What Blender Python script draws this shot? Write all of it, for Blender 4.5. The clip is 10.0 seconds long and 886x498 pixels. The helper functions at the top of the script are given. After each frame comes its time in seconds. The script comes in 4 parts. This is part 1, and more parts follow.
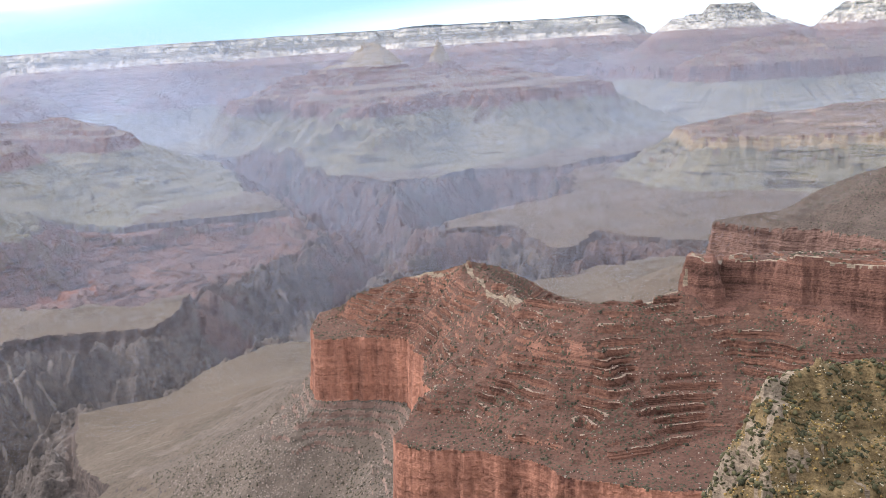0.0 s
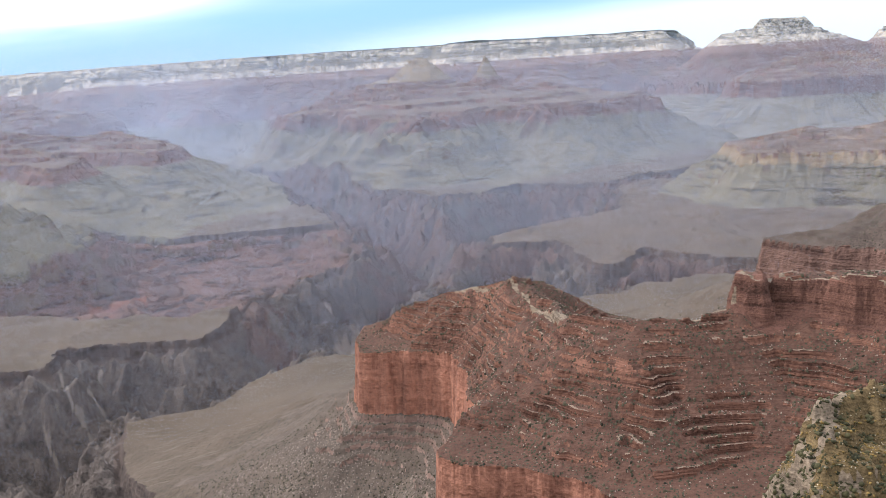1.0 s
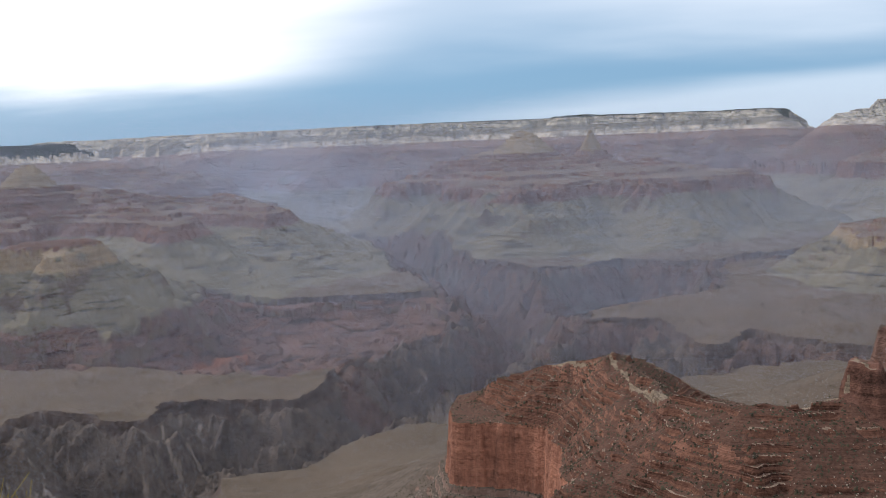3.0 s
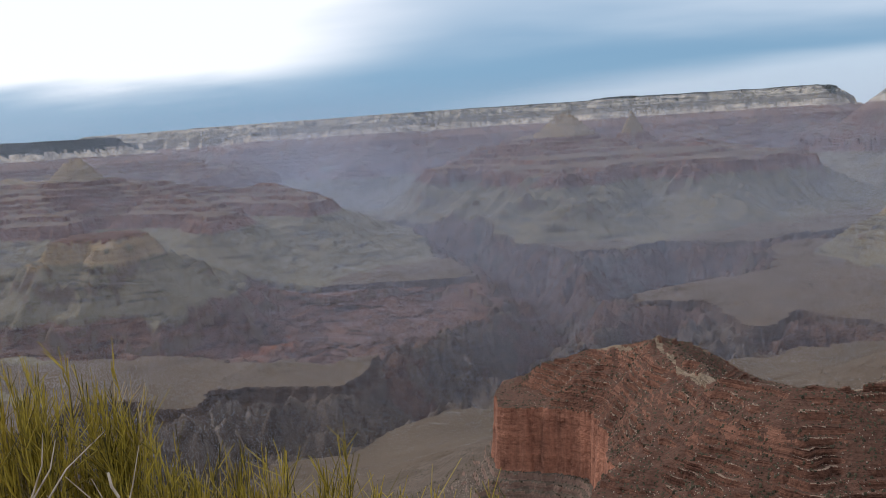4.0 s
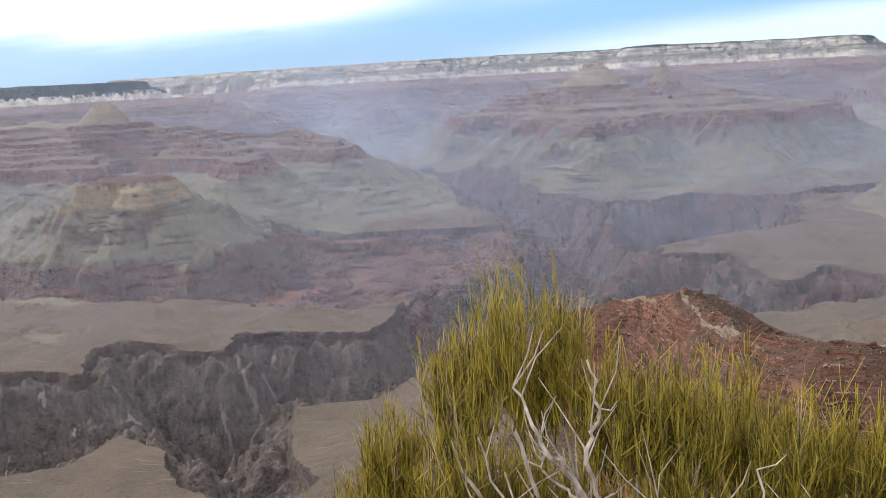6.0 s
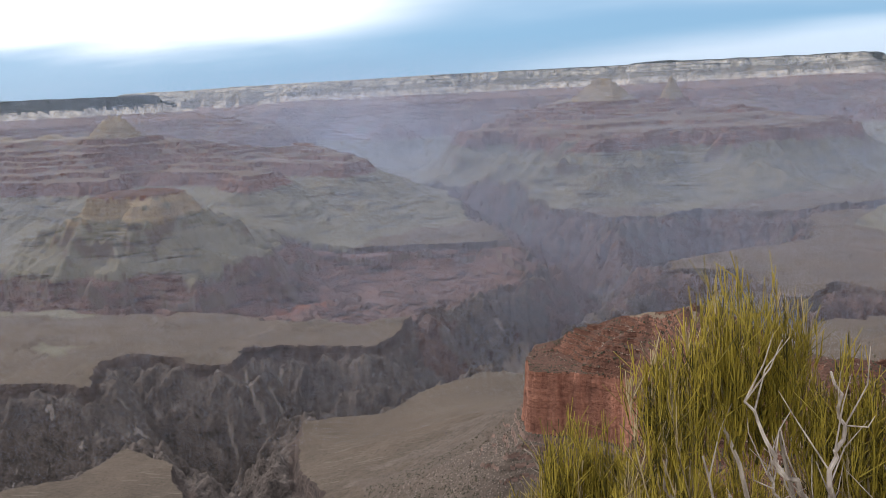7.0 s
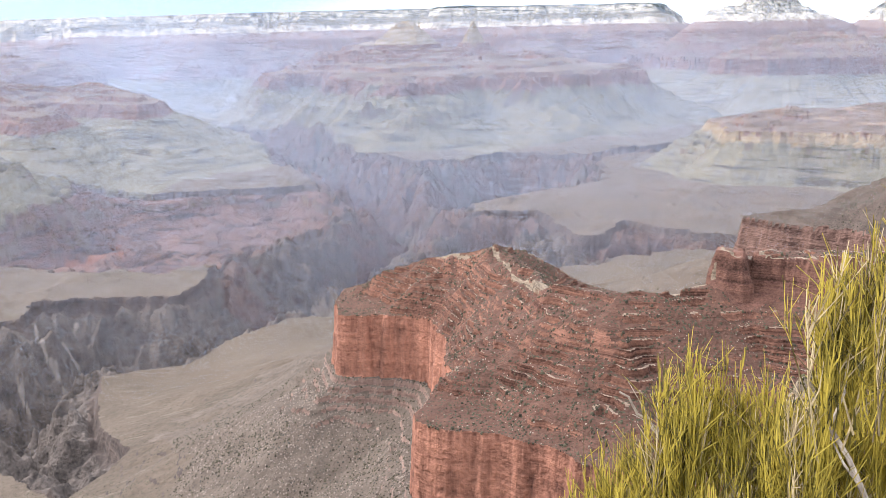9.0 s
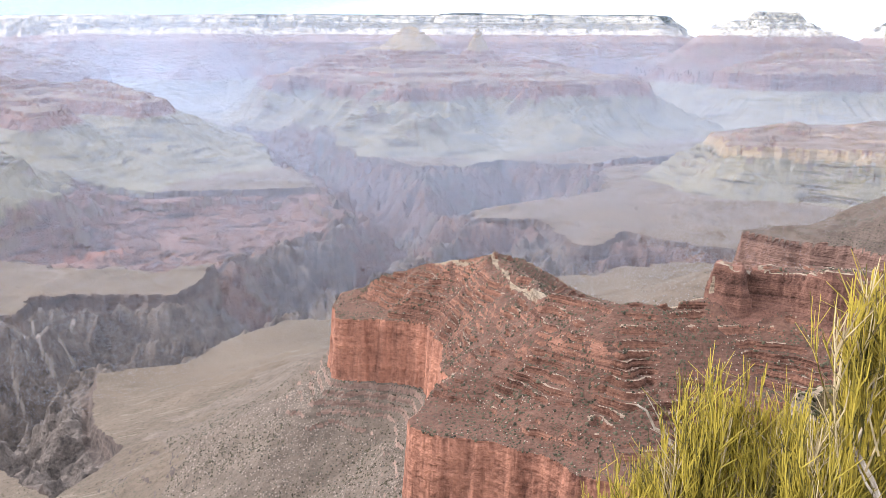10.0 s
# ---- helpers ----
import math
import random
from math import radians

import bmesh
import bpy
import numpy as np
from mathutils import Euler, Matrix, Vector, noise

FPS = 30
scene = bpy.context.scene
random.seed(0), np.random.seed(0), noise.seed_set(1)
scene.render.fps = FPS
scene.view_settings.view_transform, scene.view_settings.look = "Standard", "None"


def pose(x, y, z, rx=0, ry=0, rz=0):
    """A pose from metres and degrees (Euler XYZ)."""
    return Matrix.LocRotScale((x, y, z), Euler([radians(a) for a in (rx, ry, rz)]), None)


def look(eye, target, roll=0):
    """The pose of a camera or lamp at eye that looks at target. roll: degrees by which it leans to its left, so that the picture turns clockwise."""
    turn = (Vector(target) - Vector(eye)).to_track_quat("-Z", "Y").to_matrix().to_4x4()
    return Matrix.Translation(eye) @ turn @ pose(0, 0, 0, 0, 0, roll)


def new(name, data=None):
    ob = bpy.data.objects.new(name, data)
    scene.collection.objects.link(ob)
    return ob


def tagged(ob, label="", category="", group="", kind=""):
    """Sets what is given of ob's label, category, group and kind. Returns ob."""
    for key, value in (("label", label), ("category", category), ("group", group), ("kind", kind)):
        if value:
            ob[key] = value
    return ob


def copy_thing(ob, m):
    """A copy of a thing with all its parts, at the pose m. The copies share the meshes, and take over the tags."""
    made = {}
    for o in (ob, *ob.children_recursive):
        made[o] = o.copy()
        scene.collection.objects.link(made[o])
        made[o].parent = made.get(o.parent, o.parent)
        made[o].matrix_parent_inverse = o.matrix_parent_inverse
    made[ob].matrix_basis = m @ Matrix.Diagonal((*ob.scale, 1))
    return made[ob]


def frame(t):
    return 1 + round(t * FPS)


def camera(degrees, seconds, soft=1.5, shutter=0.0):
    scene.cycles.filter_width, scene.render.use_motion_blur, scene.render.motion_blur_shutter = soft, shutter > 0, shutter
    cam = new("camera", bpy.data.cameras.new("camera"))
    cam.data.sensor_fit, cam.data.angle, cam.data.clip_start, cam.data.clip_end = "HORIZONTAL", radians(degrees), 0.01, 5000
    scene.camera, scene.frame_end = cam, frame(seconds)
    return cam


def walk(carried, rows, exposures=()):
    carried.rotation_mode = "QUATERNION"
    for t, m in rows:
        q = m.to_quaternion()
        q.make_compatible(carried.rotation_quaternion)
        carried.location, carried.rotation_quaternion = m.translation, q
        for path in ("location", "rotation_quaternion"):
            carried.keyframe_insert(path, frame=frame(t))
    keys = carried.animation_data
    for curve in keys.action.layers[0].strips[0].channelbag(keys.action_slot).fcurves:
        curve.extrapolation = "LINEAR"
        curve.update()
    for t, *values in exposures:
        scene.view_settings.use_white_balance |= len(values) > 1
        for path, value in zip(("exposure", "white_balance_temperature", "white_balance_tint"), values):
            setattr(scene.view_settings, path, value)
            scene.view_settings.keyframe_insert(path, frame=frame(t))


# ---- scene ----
cam = camera(52.0, 10.0, soft=0.65)

PATH = [
    (0, look((1.421, -0.017, 1.642), (8.617, 97.310, -20.156), -3.78)),
    (0.5, look((1.421, -0.018, 1.642), (6.579, 97.940, -17.785), -4.22)),
    (1, look((1.401, -0.007, 1.644), (3.788, 97.966, -18.265), -3.80)),
    (1.5, look((1.381, 0.002, 1.642), (0.835, 98.986, -12.591), -2.44)),
    (2, look((1.341, 0.022, 1.638), (2.128, 98.756, -14.172), -2.54)),
    (2.5, look((1.240, 0.063, 1.634), (0.976, 99.098, -12.213), -2.64)),
    (2.7, look((1.190, 0.082, 1.628), (-4.595, 99.293, -9.529), -3.17)),
    (3.8, look((0.624, 0.220, 1.596), (-9.148, 98.694, -12.775), -2.14)),
    (4, look((0.567, 0.220, 1.591), (-12.109, 98.554, -11.461), -3.72)),
    (4.5, look((0.452, 0.180, 1.593), (-13.831, 98.208, -12.097), -3.37)),
    (5, look((0.357, 0.085, 1.609), (-14.182, 97.496, -15.709), -3.48)),
    (5.2, look((0.313, 0.068, 1.611), (-15.166, 97.528, -14.601), -3.24)),
    (6.3, look((0.037, -0.012, 1.606), (-15.280, 96.900, -17.727), -2.97)),
    (6.5, look((-0.006, 0.000, 1.600), (-14.062, 97.047, -17.984), -2.48)),
    (7, look((-0.146, 0.045, 1.589), (-16.580, 97.232, -15.266), -2.88)),
    (7.5, look((-0.280, 0.045, 1.586), (-9.084, 97.761, -17.776), -2.87)),
    (8, look((-0.364, 0.155, 1.549), (-3.579, 97.561, -20.854), -2.85)),
    (8.5, look((-0.429, 0.255, 1.519), (-3.427, 97.695, -20.758), -2.03)),
    (9, look((-0.499, 0.280, 1.507), (3.989, 97.342, -22.134), -1.41)),
    (9.5, look((-0.521, 0.286, 1.506), (6.107, 96.660, -24.335), -0.87)),
    (10, look((-0.521, 0.297, 1.503), (4.072, 97.510, -21.478), 0.16)),
]
EXPOSURES = [(0, 1.04, 6100, 13), (0.5, 0.9, 6130, 13), (1, 0.79, 6160, 13), (1.5, 0.38, 6280, 13), (2, 0.3, 6330, 13), (2.5, 0.45, 6260, 13), (2.7, 0.25, 6280, 13), (4, -0.15, 6280, 13), (4.5, -0.2, 6280, 13), (5, 0.2, 6240, 13), (5.2, 0.3, 6250, 13), (6.3, 0.66, 6330, 13), (7, 0.25, 6280, 13), (7.5, 0.5, 6200, 13), (8, 1.42, 6100, 13), (8.5, 1.05, 6100, 13), (9, 1.4, 6100, 13), (9.5, 1.88, 6100, 13), (10, 1.5, 6100, 13)]
walk(cam, PATH, EXPOSURES)

# ---- sky, sun and exposure ----
S = 0.3          # the canyon is laid out in true metres and set down at this scale
EYE = 1.6        # height of the first standing place above the rim ledge

SUN_AZ, SUN_EL = -68.0, 34.0
world = bpy.data.worlds.new("sky")
scene.world = world
world.use_nodes = True
wn = world.node_tree
wn.nodes.clear()


def wnode(kind, **inputs):
    n = wn.nodes.new(kind)
    for k, v in inputs.items():
        n.inputs[k].default_value = v
    return n


def build_sky():
    out = wnode("ShaderNodeOutputWorld")
    back = wnode("ShaderNodeBackground", Strength=0.11)
    sky = wnode("ShaderNodeTexSky")
    sky.sky_type, sky.sun_disc = "NISHITA", False
    sky.sun_elevation, sky.sun_rotation = radians(SUN_EL), radians(SUN_AZ)
    sky.air_density, sky.dust_density, sky.altitude = 1.0, 1.2, 2100
    tc = wnode("ShaderNodeTexCoord")
    sep = wnode("ShaderNodeSeparateXYZ")
    wn.links.new(tc.outputs["Generated"], sep.inputs[0])
    # clouds lie on a flat layer: the direction divided by its height
    lift = wnode("ShaderNodeMath")
    lift.operation, lift.inputs[1].default_value = "MAXIMUM", 0.0
    wn.links.new(sep.outputs["Z"], lift.inputs[0])
    add = wnode("ShaderNodeMath")
    add.operation, add.inputs[1].default_value = "ADD", 0.16
    wn.links.new(lift.outputs[0], add.inputs[0])
    div = wnode("ShaderNodeVectorMath")
    div.operation = "DIVIDE"
    wn.links.new(tc.outputs["Generated"], div.inputs[0])
    comb = wnode("ShaderNodeCombineXYZ", Z=1.0)
    wn.links.new(add.outputs[0], comb.inputs[0])
    wn.links.new(add.outputs[0], comb.inputs[1])
    wn.links.new(comb.outputs[0], div.inputs[1])
    noi = wnode("ShaderNodeTexNoise", Scale=0.8, Detail=5.0, Roughness=0.45)
    mp = wnode("ShaderNodeMapping")
    mp.inputs["Location"].default_value = CLOUD_SHIFT
    mp.inputs["Scale"].default_value = (0.55, 1.0, 0.0)
    wn.links.new(div.outputs[0], mp.inputs[0])
    wn.links.new(mp.outputs[0], noi.inputs["Vector"])

    def wmath(op, a, b, c=None):
        n = wnode("ShaderNodeMath")
        n.operation = op
        for k, v in enumerate((a, b, c)):
            if v is None:
                continue
            if isinstance(v, (int, float)):
                n.inputs[k].default_value = v
            else:
                wn.links.new(v, n.inputs[k])
        return n.outputs[0]

    def soft(v, a, b):
        n = wnode("ShaderNodeMapRange")
        n.interpolation_type = "SMOOTHSTEP"
        n.inputs["From Min"].default_value, n.inputs["From Max"].default_value = a, b
        wn.links.new(v, n.inputs["Value"])
        return n.outputs["Result"]

    side = wmath("DIVIDE", sep.outputs["X"], wmath("MAXIMUM", sep.outputs["Y"], 0.05))
    high = wmath("DIVIDE", sep.outputs["Z"], wmath("MAXIMUM", sep.outputs["Y"], 0.05))
    wob = wmath("MULTIPLY", wmath("SUBTRACT", noi.outputs["Fac"], 0.5), 0.34)
    # the lit cloud bank in the west, the pale gap along the eastern horizon, thin cloud overhead
    west = wmath("MULTIPLY", soft(wmath("ADD", wmath("ADD", side, wob), wmath("MULTIPLY", high, -1.2)), -0.22, -0.46), soft(wmath("ADD", high, wmath("MULTIPLY", wob, 0.25)), 0.054, 0.088))
    line = wmath("ADD", wmath("SUBTRACT", high, wmath("MULTIPLY", side, 0.07)), wmath("MULTIPLY", wob, 0.12))
    east = wmath("MULTIPLY", soft(wmath("ADD", side, wob), -0.22, 0.12), soft(line, 0.048, 0.022))
    spread = wmath("MULTIPLY_ADD", soft(wmath("ADD", side, wob), -0.3, 0.35), 0.5, 0.2)
    over = wmath("MULTIPLY", soft(wmath("ADD", line, wmath("MULTIPLY", wob, 0.3)), 0.045, 0.15), spread)
    white = wmath("MINIMUM", wmath("ADD", wmath("MAXIMUM", west, wmath("MULTIPLY", east, 0.4)), over), 1.0)
    mix = wnode("ShaderNodeMix")
    mix.data_type = "RGBA"
    mix.inputs["A"].default_value = CLOUD_GREY
    mix.inputs["B"].default_value = CLOUD_WHITE
    wn.links.new(white, mix.inputs["Factor"])
    veil = wnode("ShaderNodeMix")
    veil.data_type = "RGBA"
    veil.inputs["Factor"].default_value = 0.9
    wn.links.new(sky.outputs[0], veil.inputs["A"])
    wn.links.new(mix.outputs["Result"], veil.inputs["B"])
    wn.links.new(veil.outputs["Result"], back.inputs["Color"])
    wn.links.new(back.outputs[0], out.inputs[0])


CLOUD_SHIFT = (0.9, 0.2, 0.0)
CLOUD_GREY = (2.15, 3.9, 5.6, 1)
CLOUD_WHITE = (10.6, 10.9, 11.2, 1)
build_sky()

sun = new("sun", bpy.data.lights.new("sun", "SUN"))
sun.data.energy, sun.data.angle, sun.data.color = 1.9, radians(6), (1.0, 0.93, 0.84)
sa, se = radians(SUN_AZ), radians(SUN_EL)
sun.matrix_world = look((math.sin(sa) * math.cos(se) * 90, math.cos(sa) * math.cos(se) * 90, math.sin(se) * 90), (0, 0, 0))

# ---- materials ----


def rock(name, dark, light, band=0.0, band_size=6.0, patch=40.0, grain=3.0, bump=0.5, rough=0.95, speck=None, speck_size=3.0, speck_amount=0.0, streak=0.0, vein=None, line=None, wash=None, patchy=1.6):
    """Bare rock or soil: two tones in patches and grain, level beds, upright streaks and dots of scrub."""
    m = bpy.data.materials.new(name)
    m.use_nodes = True
    nt = m.node_tree
    bsdf = nt.nodes["Principled BSDF"]
    bsdf.inputs["Roughness"].default_value = rough
    bsdf.inputs["Specular IOR Level"].default_value = 0.15
    geo = nt.nodes.new("ShaderNodeNewGeometry")

    def stretched(sx, sy, sz, detail, roughness=0.6):
        mp = nt.nodes.new("ShaderNodeMapping")
        mp.inputs["Scale"].default_value = (sx, sy, sz)
        nt.links.new(geo.outputs["Position"], mp.inputs[0])
        n = nt.nodes.new("ShaderNodeTexNoise")
        n.inputs["Scale"].default_value, n.inputs["Detail"].default_value, n.inputs["Roughness"].default_value = 1.0, detail, roughness
        nt.links.new(mp.outputs[0], n.inputs["Vector"])
        return n.outputs["Fac"]

    def math_node(op, a, b):
        n = nt.nodes.new("ShaderNodeMath")
        n.operation = op
        for k, v in enumerate((a, b)):
            if isinstance(v, (int, float)):
                n.inputs[k].default_value = v
            else:
                nt.links.new(v, n.inputs[k])
        return n.outputs[0]

    tone = stretched(1 / patch, 1 / patch, 1 / patch, 4)
    fine = stretched(1 / grain, 1 / grain, 1 / grain, 3)
    total = math_node("ADD", math_node("MULTIPLY", math_node("SUBTRACT", tone, 0.5), patchy), math_node("MULTIPLY", math_node("SUBTRACT", fine, 0.5), 1.6))
    if band:
        beds = stretched(0.006, 0.006, 1 / band_size, 4, 0.7)
        total = math_node("ADD", total, math_node("MULTIPLY", math_node("SUBTRACT", beds, 0.5), band * 3))
    if streak:
        runs = stretched(0.16, 0.16, 0.012, 4, 0.65)
        total = math_node("ADD", total, math_node("MULTIPLY", math_node("SUBTRACT", runs, 0.5), streak * 3))
    ramp = nt.nodes.new("ShaderNodeValToRGB")
    el = ramp.color_ramp.elements
    el[0].position, el[0].color = 0.0, (*dark, 1)
    el[1].position, el[1].color = 1.0, (*light, 1)
    nt.links.new(math_node("ADD", math_node("MULTIPLY", total, 0.62), 0.5), ramp.inputs[0])
    colour = ramp.outputs[0]
    if speck:
        vor = nt.nodes.new("ShaderNodeTexVoronoi")
        vor.inputs["Scale"].default_value = 1 / speck_size
        nt.links.new(geo.outputs["Position"], vor.inputs["Vector"])
        near = math_node("LESS_THAN", vor.outputs["Distance"], math_node("MULTIPLY", stretched(0.02, 0.02, 0.02, 3), speck_amount))
        mx = nt.nodes.new("ShaderNodeMix")
        mx.data_type = "RGBA"
        mx.inputs["B"].default_value = (*speck, 1)
        nt.links.new(near, mx.inputs["Factor"])
        nt.links.new(colour, mx.inputs["A"])
        colour = mx.outputs["Result"]
    if wash:
        # pale rills run down the platform
        turned = nt.nodes.new("ShaderNodeMapping")
        turned.inputs["Rotation"].default_value, turned.inputs["Scale"].default_value = (0, 0, radians(-40)), (0.035, 0.3, 0.05)
        nt.links.new(geo.outputs["Position"], turned.inputs[0])
        rill = nt.nodes.new("ShaderNodeTexNoise")
        rill.inputs["Scale"].default_value, rill.inputs["Detail"].default_value = 1.0, 4
        nt.links.new(turned.outputs[0], rill.inputs["Vector"])
        mx = nt.nodes.new("ShaderNodeMix")
        mx.data_type = "RGBA"
        mx.inputs["B"].default_value = (*wash, 1)
        where = math_node("GREATER_THAN", stretched(0.02, 0.02, 0.02, 3), 0.5)
        nt.links.new(math_node("MULTIPLY", math_node("MULTIPLY", math_node("GREATER_THAN", rill.outputs["Fac"], 0.62), where), 0.35), mx.inputs["Factor"])
        nt.links.new(colour, mx.inputs["A"])
        colour = mx.outputs["Result"]
    if vein:
        runs2 = stretched(0.06, 0.06, 0.005, 5, 0.6)
        mx = nt.nodes.new("ShaderNodeMix")
        mx.data_type = "RGBA"
        mx.inputs["B"].default_value = (*vein, 1)
        nt.links.new(math_node("GREATER_THAN", runs2, 0.665), mx.inputs["Factor"])
        nt.links.new(colour, mx.inputs["A"])
        colour = mx.outputs["Result"]
    if line:
        thin = math_node("GREATER_THAN", stretched(0.009, 0.009, 1 / 4.5, 2, 0.5), 0.575)
        gaps = math_node("GREATER_THAN", stretched(0.014, 0.014, 0.05, 4, 0.7), 0.45)
        mx = nt.nodes.new("ShaderNodeMix")
        mx.data_type = "RGBA"
        mx.inputs["B"].default_value = (*line, 1)
        tilt = nt.nodes.new("ShaderNodeSeparateXYZ")
        nt.links.new(geo.outputs["Normal"], tilt.inputs[0])
        sloped = math_node("MULTIPLY", math_node("LESS_THAN", tilt.outputs[2], 0.972), 0.8)
        nt.links.new(math_node("MULTIPLY", math_node("MULTIPLY", thin, gaps), sloped), mx.inputs["Factor"])
        nt.links.new(colour, mx.inputs["A"])
        colour = mx.outputs["Result"]
    nt.links.new(colour, bsdf.inputs["Base Color"])
    if bump:
        bp = nt.nodes.new("ShaderNodeBump")
        bp.inputs["Strength"].default_value, bp.inputs["Distance"].default_value = bump, grain * 0.6
        nt.links.new(total, bp.inputs["Height"])
        nt.links.new(bp.outputs[0], bsdf.inputs["Normal"])
    return m


SCRUB = (0.045, 0.05, 0.032)
MAT = {
    "schist": rock("schist", (0.014, 0.013, 0.014), (0.185, 0.15, 0.13), streak=0.4, patch=14, grain=3, bump=1.0, vein=(0.23, 0.195, 0.175)),
    "redschist": rock("maroon_schist", (0.028, 0.021, 0.02), (0.185, 0.127, 0.108), streak=0.5, patch=20, grain=4, bump=1.0, vein=(0.2, 0.15, 0.13)),
    "ember": rock("orange_shale", (0.10, 0.05, 0.035), (0.24, 0.115, 0.075), patch=20, grain=4),
    "tapeats": rock("tapeats_sandstone", (0.03, 0.025, 0.024), (0.125, 0.094, 0.08), band=0.7, band_size=5, grain=4),
    "hakatai": rock("red_shale", (0.06, 0.042, 0.037), (0.185, 0.115, 0.094), band=0.8, band_size=4, patch=60, grain=5, streak=0.45, bump=0.9, line=(0.04, 0.03, 0.028)),
    "tonto": rock("tonto_shale", (0.056, 0.044, 0.034), (0.14, 0.106, 0.08), patch=60, grain=3, bump=0.5, wash=(0.2, 0.165, 0.13), speck=SCRUB, speck_size=1.6, speck_amount=0.38),
    "scree": rock("scree_slope", (0.062, 0.049, 0.04), (0.158, 0.122, 0.096), patch=25, grain=1.2, streak=0.5, bump=0.8, speck=(0.06, 0.055, 0.045), speck_size=2.2, speck_amount=0.5),
    "talus": rock("green_shale", (0.08, 0.0715, 0.0525), (0.205, 0.179, 0.131), patch=60, grain=4, streak=0.35, band=0.35, band_size=9, speck=SCRUB, speck_size=2.2, speck_amount=0.42, line=(0.045, 0.036, 0.032)),
    "redwall": rock("red_limestone", (0.085, 0.038, 0.028), (0.42, 0.195, 0.13), band=0.6, band_size=9, streak=0.75, patch=30, grain=2.5, bump=0.7),
    "supai": rock("red_ledges", (0.045, 0.025, 0.018), (0.145, 0.076, 0.055), band=0.5, band_size=2.0, patch=40, grain=1.6, bump=0.9, speck=SCRUB, speck_size=1.7, speck_amount=0.5),
    "brush": rock("brown_scrub_slope", (0.042, 0.033, 0.028), (0.125, 0.093, 0.077), patch=30, grain=1.6, streak=0.3, band=0.4, band_size=4, bump=0.8, speck=SCRUB, speck_size=2.4, speck_amount=0.45),
    # red rock of the distance, its colours muted to pass for haze
    "dimwall": rock("far_red_cliff_hazed", (0.058, 0.033, 0.027), (0.21, 0.125, 0.098), band=0.8, band_size=8, streak=0.5, patch=60, grain=6, bump=0.7),
    "dimledge": rock("far_red_ledges_hazed", (0.055, 0.041, 0.034), (0.185, 0.137, 0.107), band=0.9, band_size=5, patch=70, grain=4, bump=0.8, line=(0.25, 0.19, 0.145)),
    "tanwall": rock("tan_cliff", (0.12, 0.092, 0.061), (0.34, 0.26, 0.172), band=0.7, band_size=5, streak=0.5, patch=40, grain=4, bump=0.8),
    "palecone": rock("pale_cone", (0.09, 0.07, 0.05), (0.33, 0.265, 0.19), band=0.6, band_size=6, streak=0.4, patch=30, grain=4, bump=0.8),
    "capwall": rock("dark_red_ledges", (0.04, 0.02, 0.015), (0.21, 0.105, 0.077), band=0.95, band_size=2.6, streak=0.4, patch=14, grain=1.0, bump=1.0),
    "hermit": rock("hermit_shale", (0.12, 0.085, 0.072), (0.23, 0.16, 0.135), band=0.3, band_size=8, patch=60, grain=5),
    "ledge": rock("sandstone_ledge", (0.032, 0.015, 0.011), (0.245, 0.12, 0.082), band=1.1, band_size=1.8, patch=30, grain=1.4, bump=0.8),
    "footledge": rock("pink_ledges", (0.085, 0.056, 0.045), (0.27, 0.18, 0.145), band=0.8, band_size=2, patch=20, grain=1.6),
    "band": rock("shale_band", (0.065, 0.05, 0.041), (0.17, 0.13, 0.10), band=0.5, band_size=3, patch=50, grain=3),
    "coconino": rock("cream_sandstone", (0.15, 0.127, 0.104), (0.66, 0.585, 0.49), band=0.35, band_size=9, streak=0.9, patch=30, grain=9, patchy=4.0),
    "toroweap": rock("wooded_slope", (0.04, 0.042, 0.036), (0.30, 0.265, 0.215), patch=24, grain=9, streak=0.6, band=0.6, band_size=8, patchy=3.0),
    "kaibab": rock("grey_limestone", (0.04, 0.042, 0.036), (0.60, 0.54, 0.45), band=1.1, band_size=8, patch=26, grain=10, streak=0.8, patchy=4.0, speck=(0.03, 0.034, 0.03), speck_size=4, speck_amount=0.7),
    "sand": rock("river_sand", (0.15, 0.12, 0.10), (0.26, 0.215, 0.175), patch=20, grain=4),
    "chute": rock("debris_chute", (0.11, 0.09, 0.08), (0.27, 0.225, 0.195), patch=12, grain=2),
    "forest": rock("forest_top", (0.014, 0.018, 0.015), (0.042, 0.048, 0.036), patch=30, grain=4),
    "crag": rock("pale_crag", (0.06, 0.045, 0.033), (0.32, 0.245, 0.175), band=0.8, band_size=1.0, patch=5, grain=0.5, bump=1.0),
    "lip": rock("pale_ledge_lip", (0.10, 0.068, 0.05), (0.30, 0.22, 0.165), patch=8, grain=0.6),
    "spur": rock("ochre_slope", (0.03, 0.022, 0.011), (0.25, 0.175, 0.088), patch=3.0, grain=0.35, band=0.45, band_size=0.8, bump=1.0, patchy=2.4),
}

# ---- the lie of the land, in true metres from the standing place: x right, y ahead, z up ----
rng = np.random.default_rng(7)
PERM = rng.permutation(1024)
GRAD = np.stack([np.cos(np.arange(1024) * 2.399), np.sin(np.arange(1024) * 2.399)], -1)[PERM].astype(np.float32)


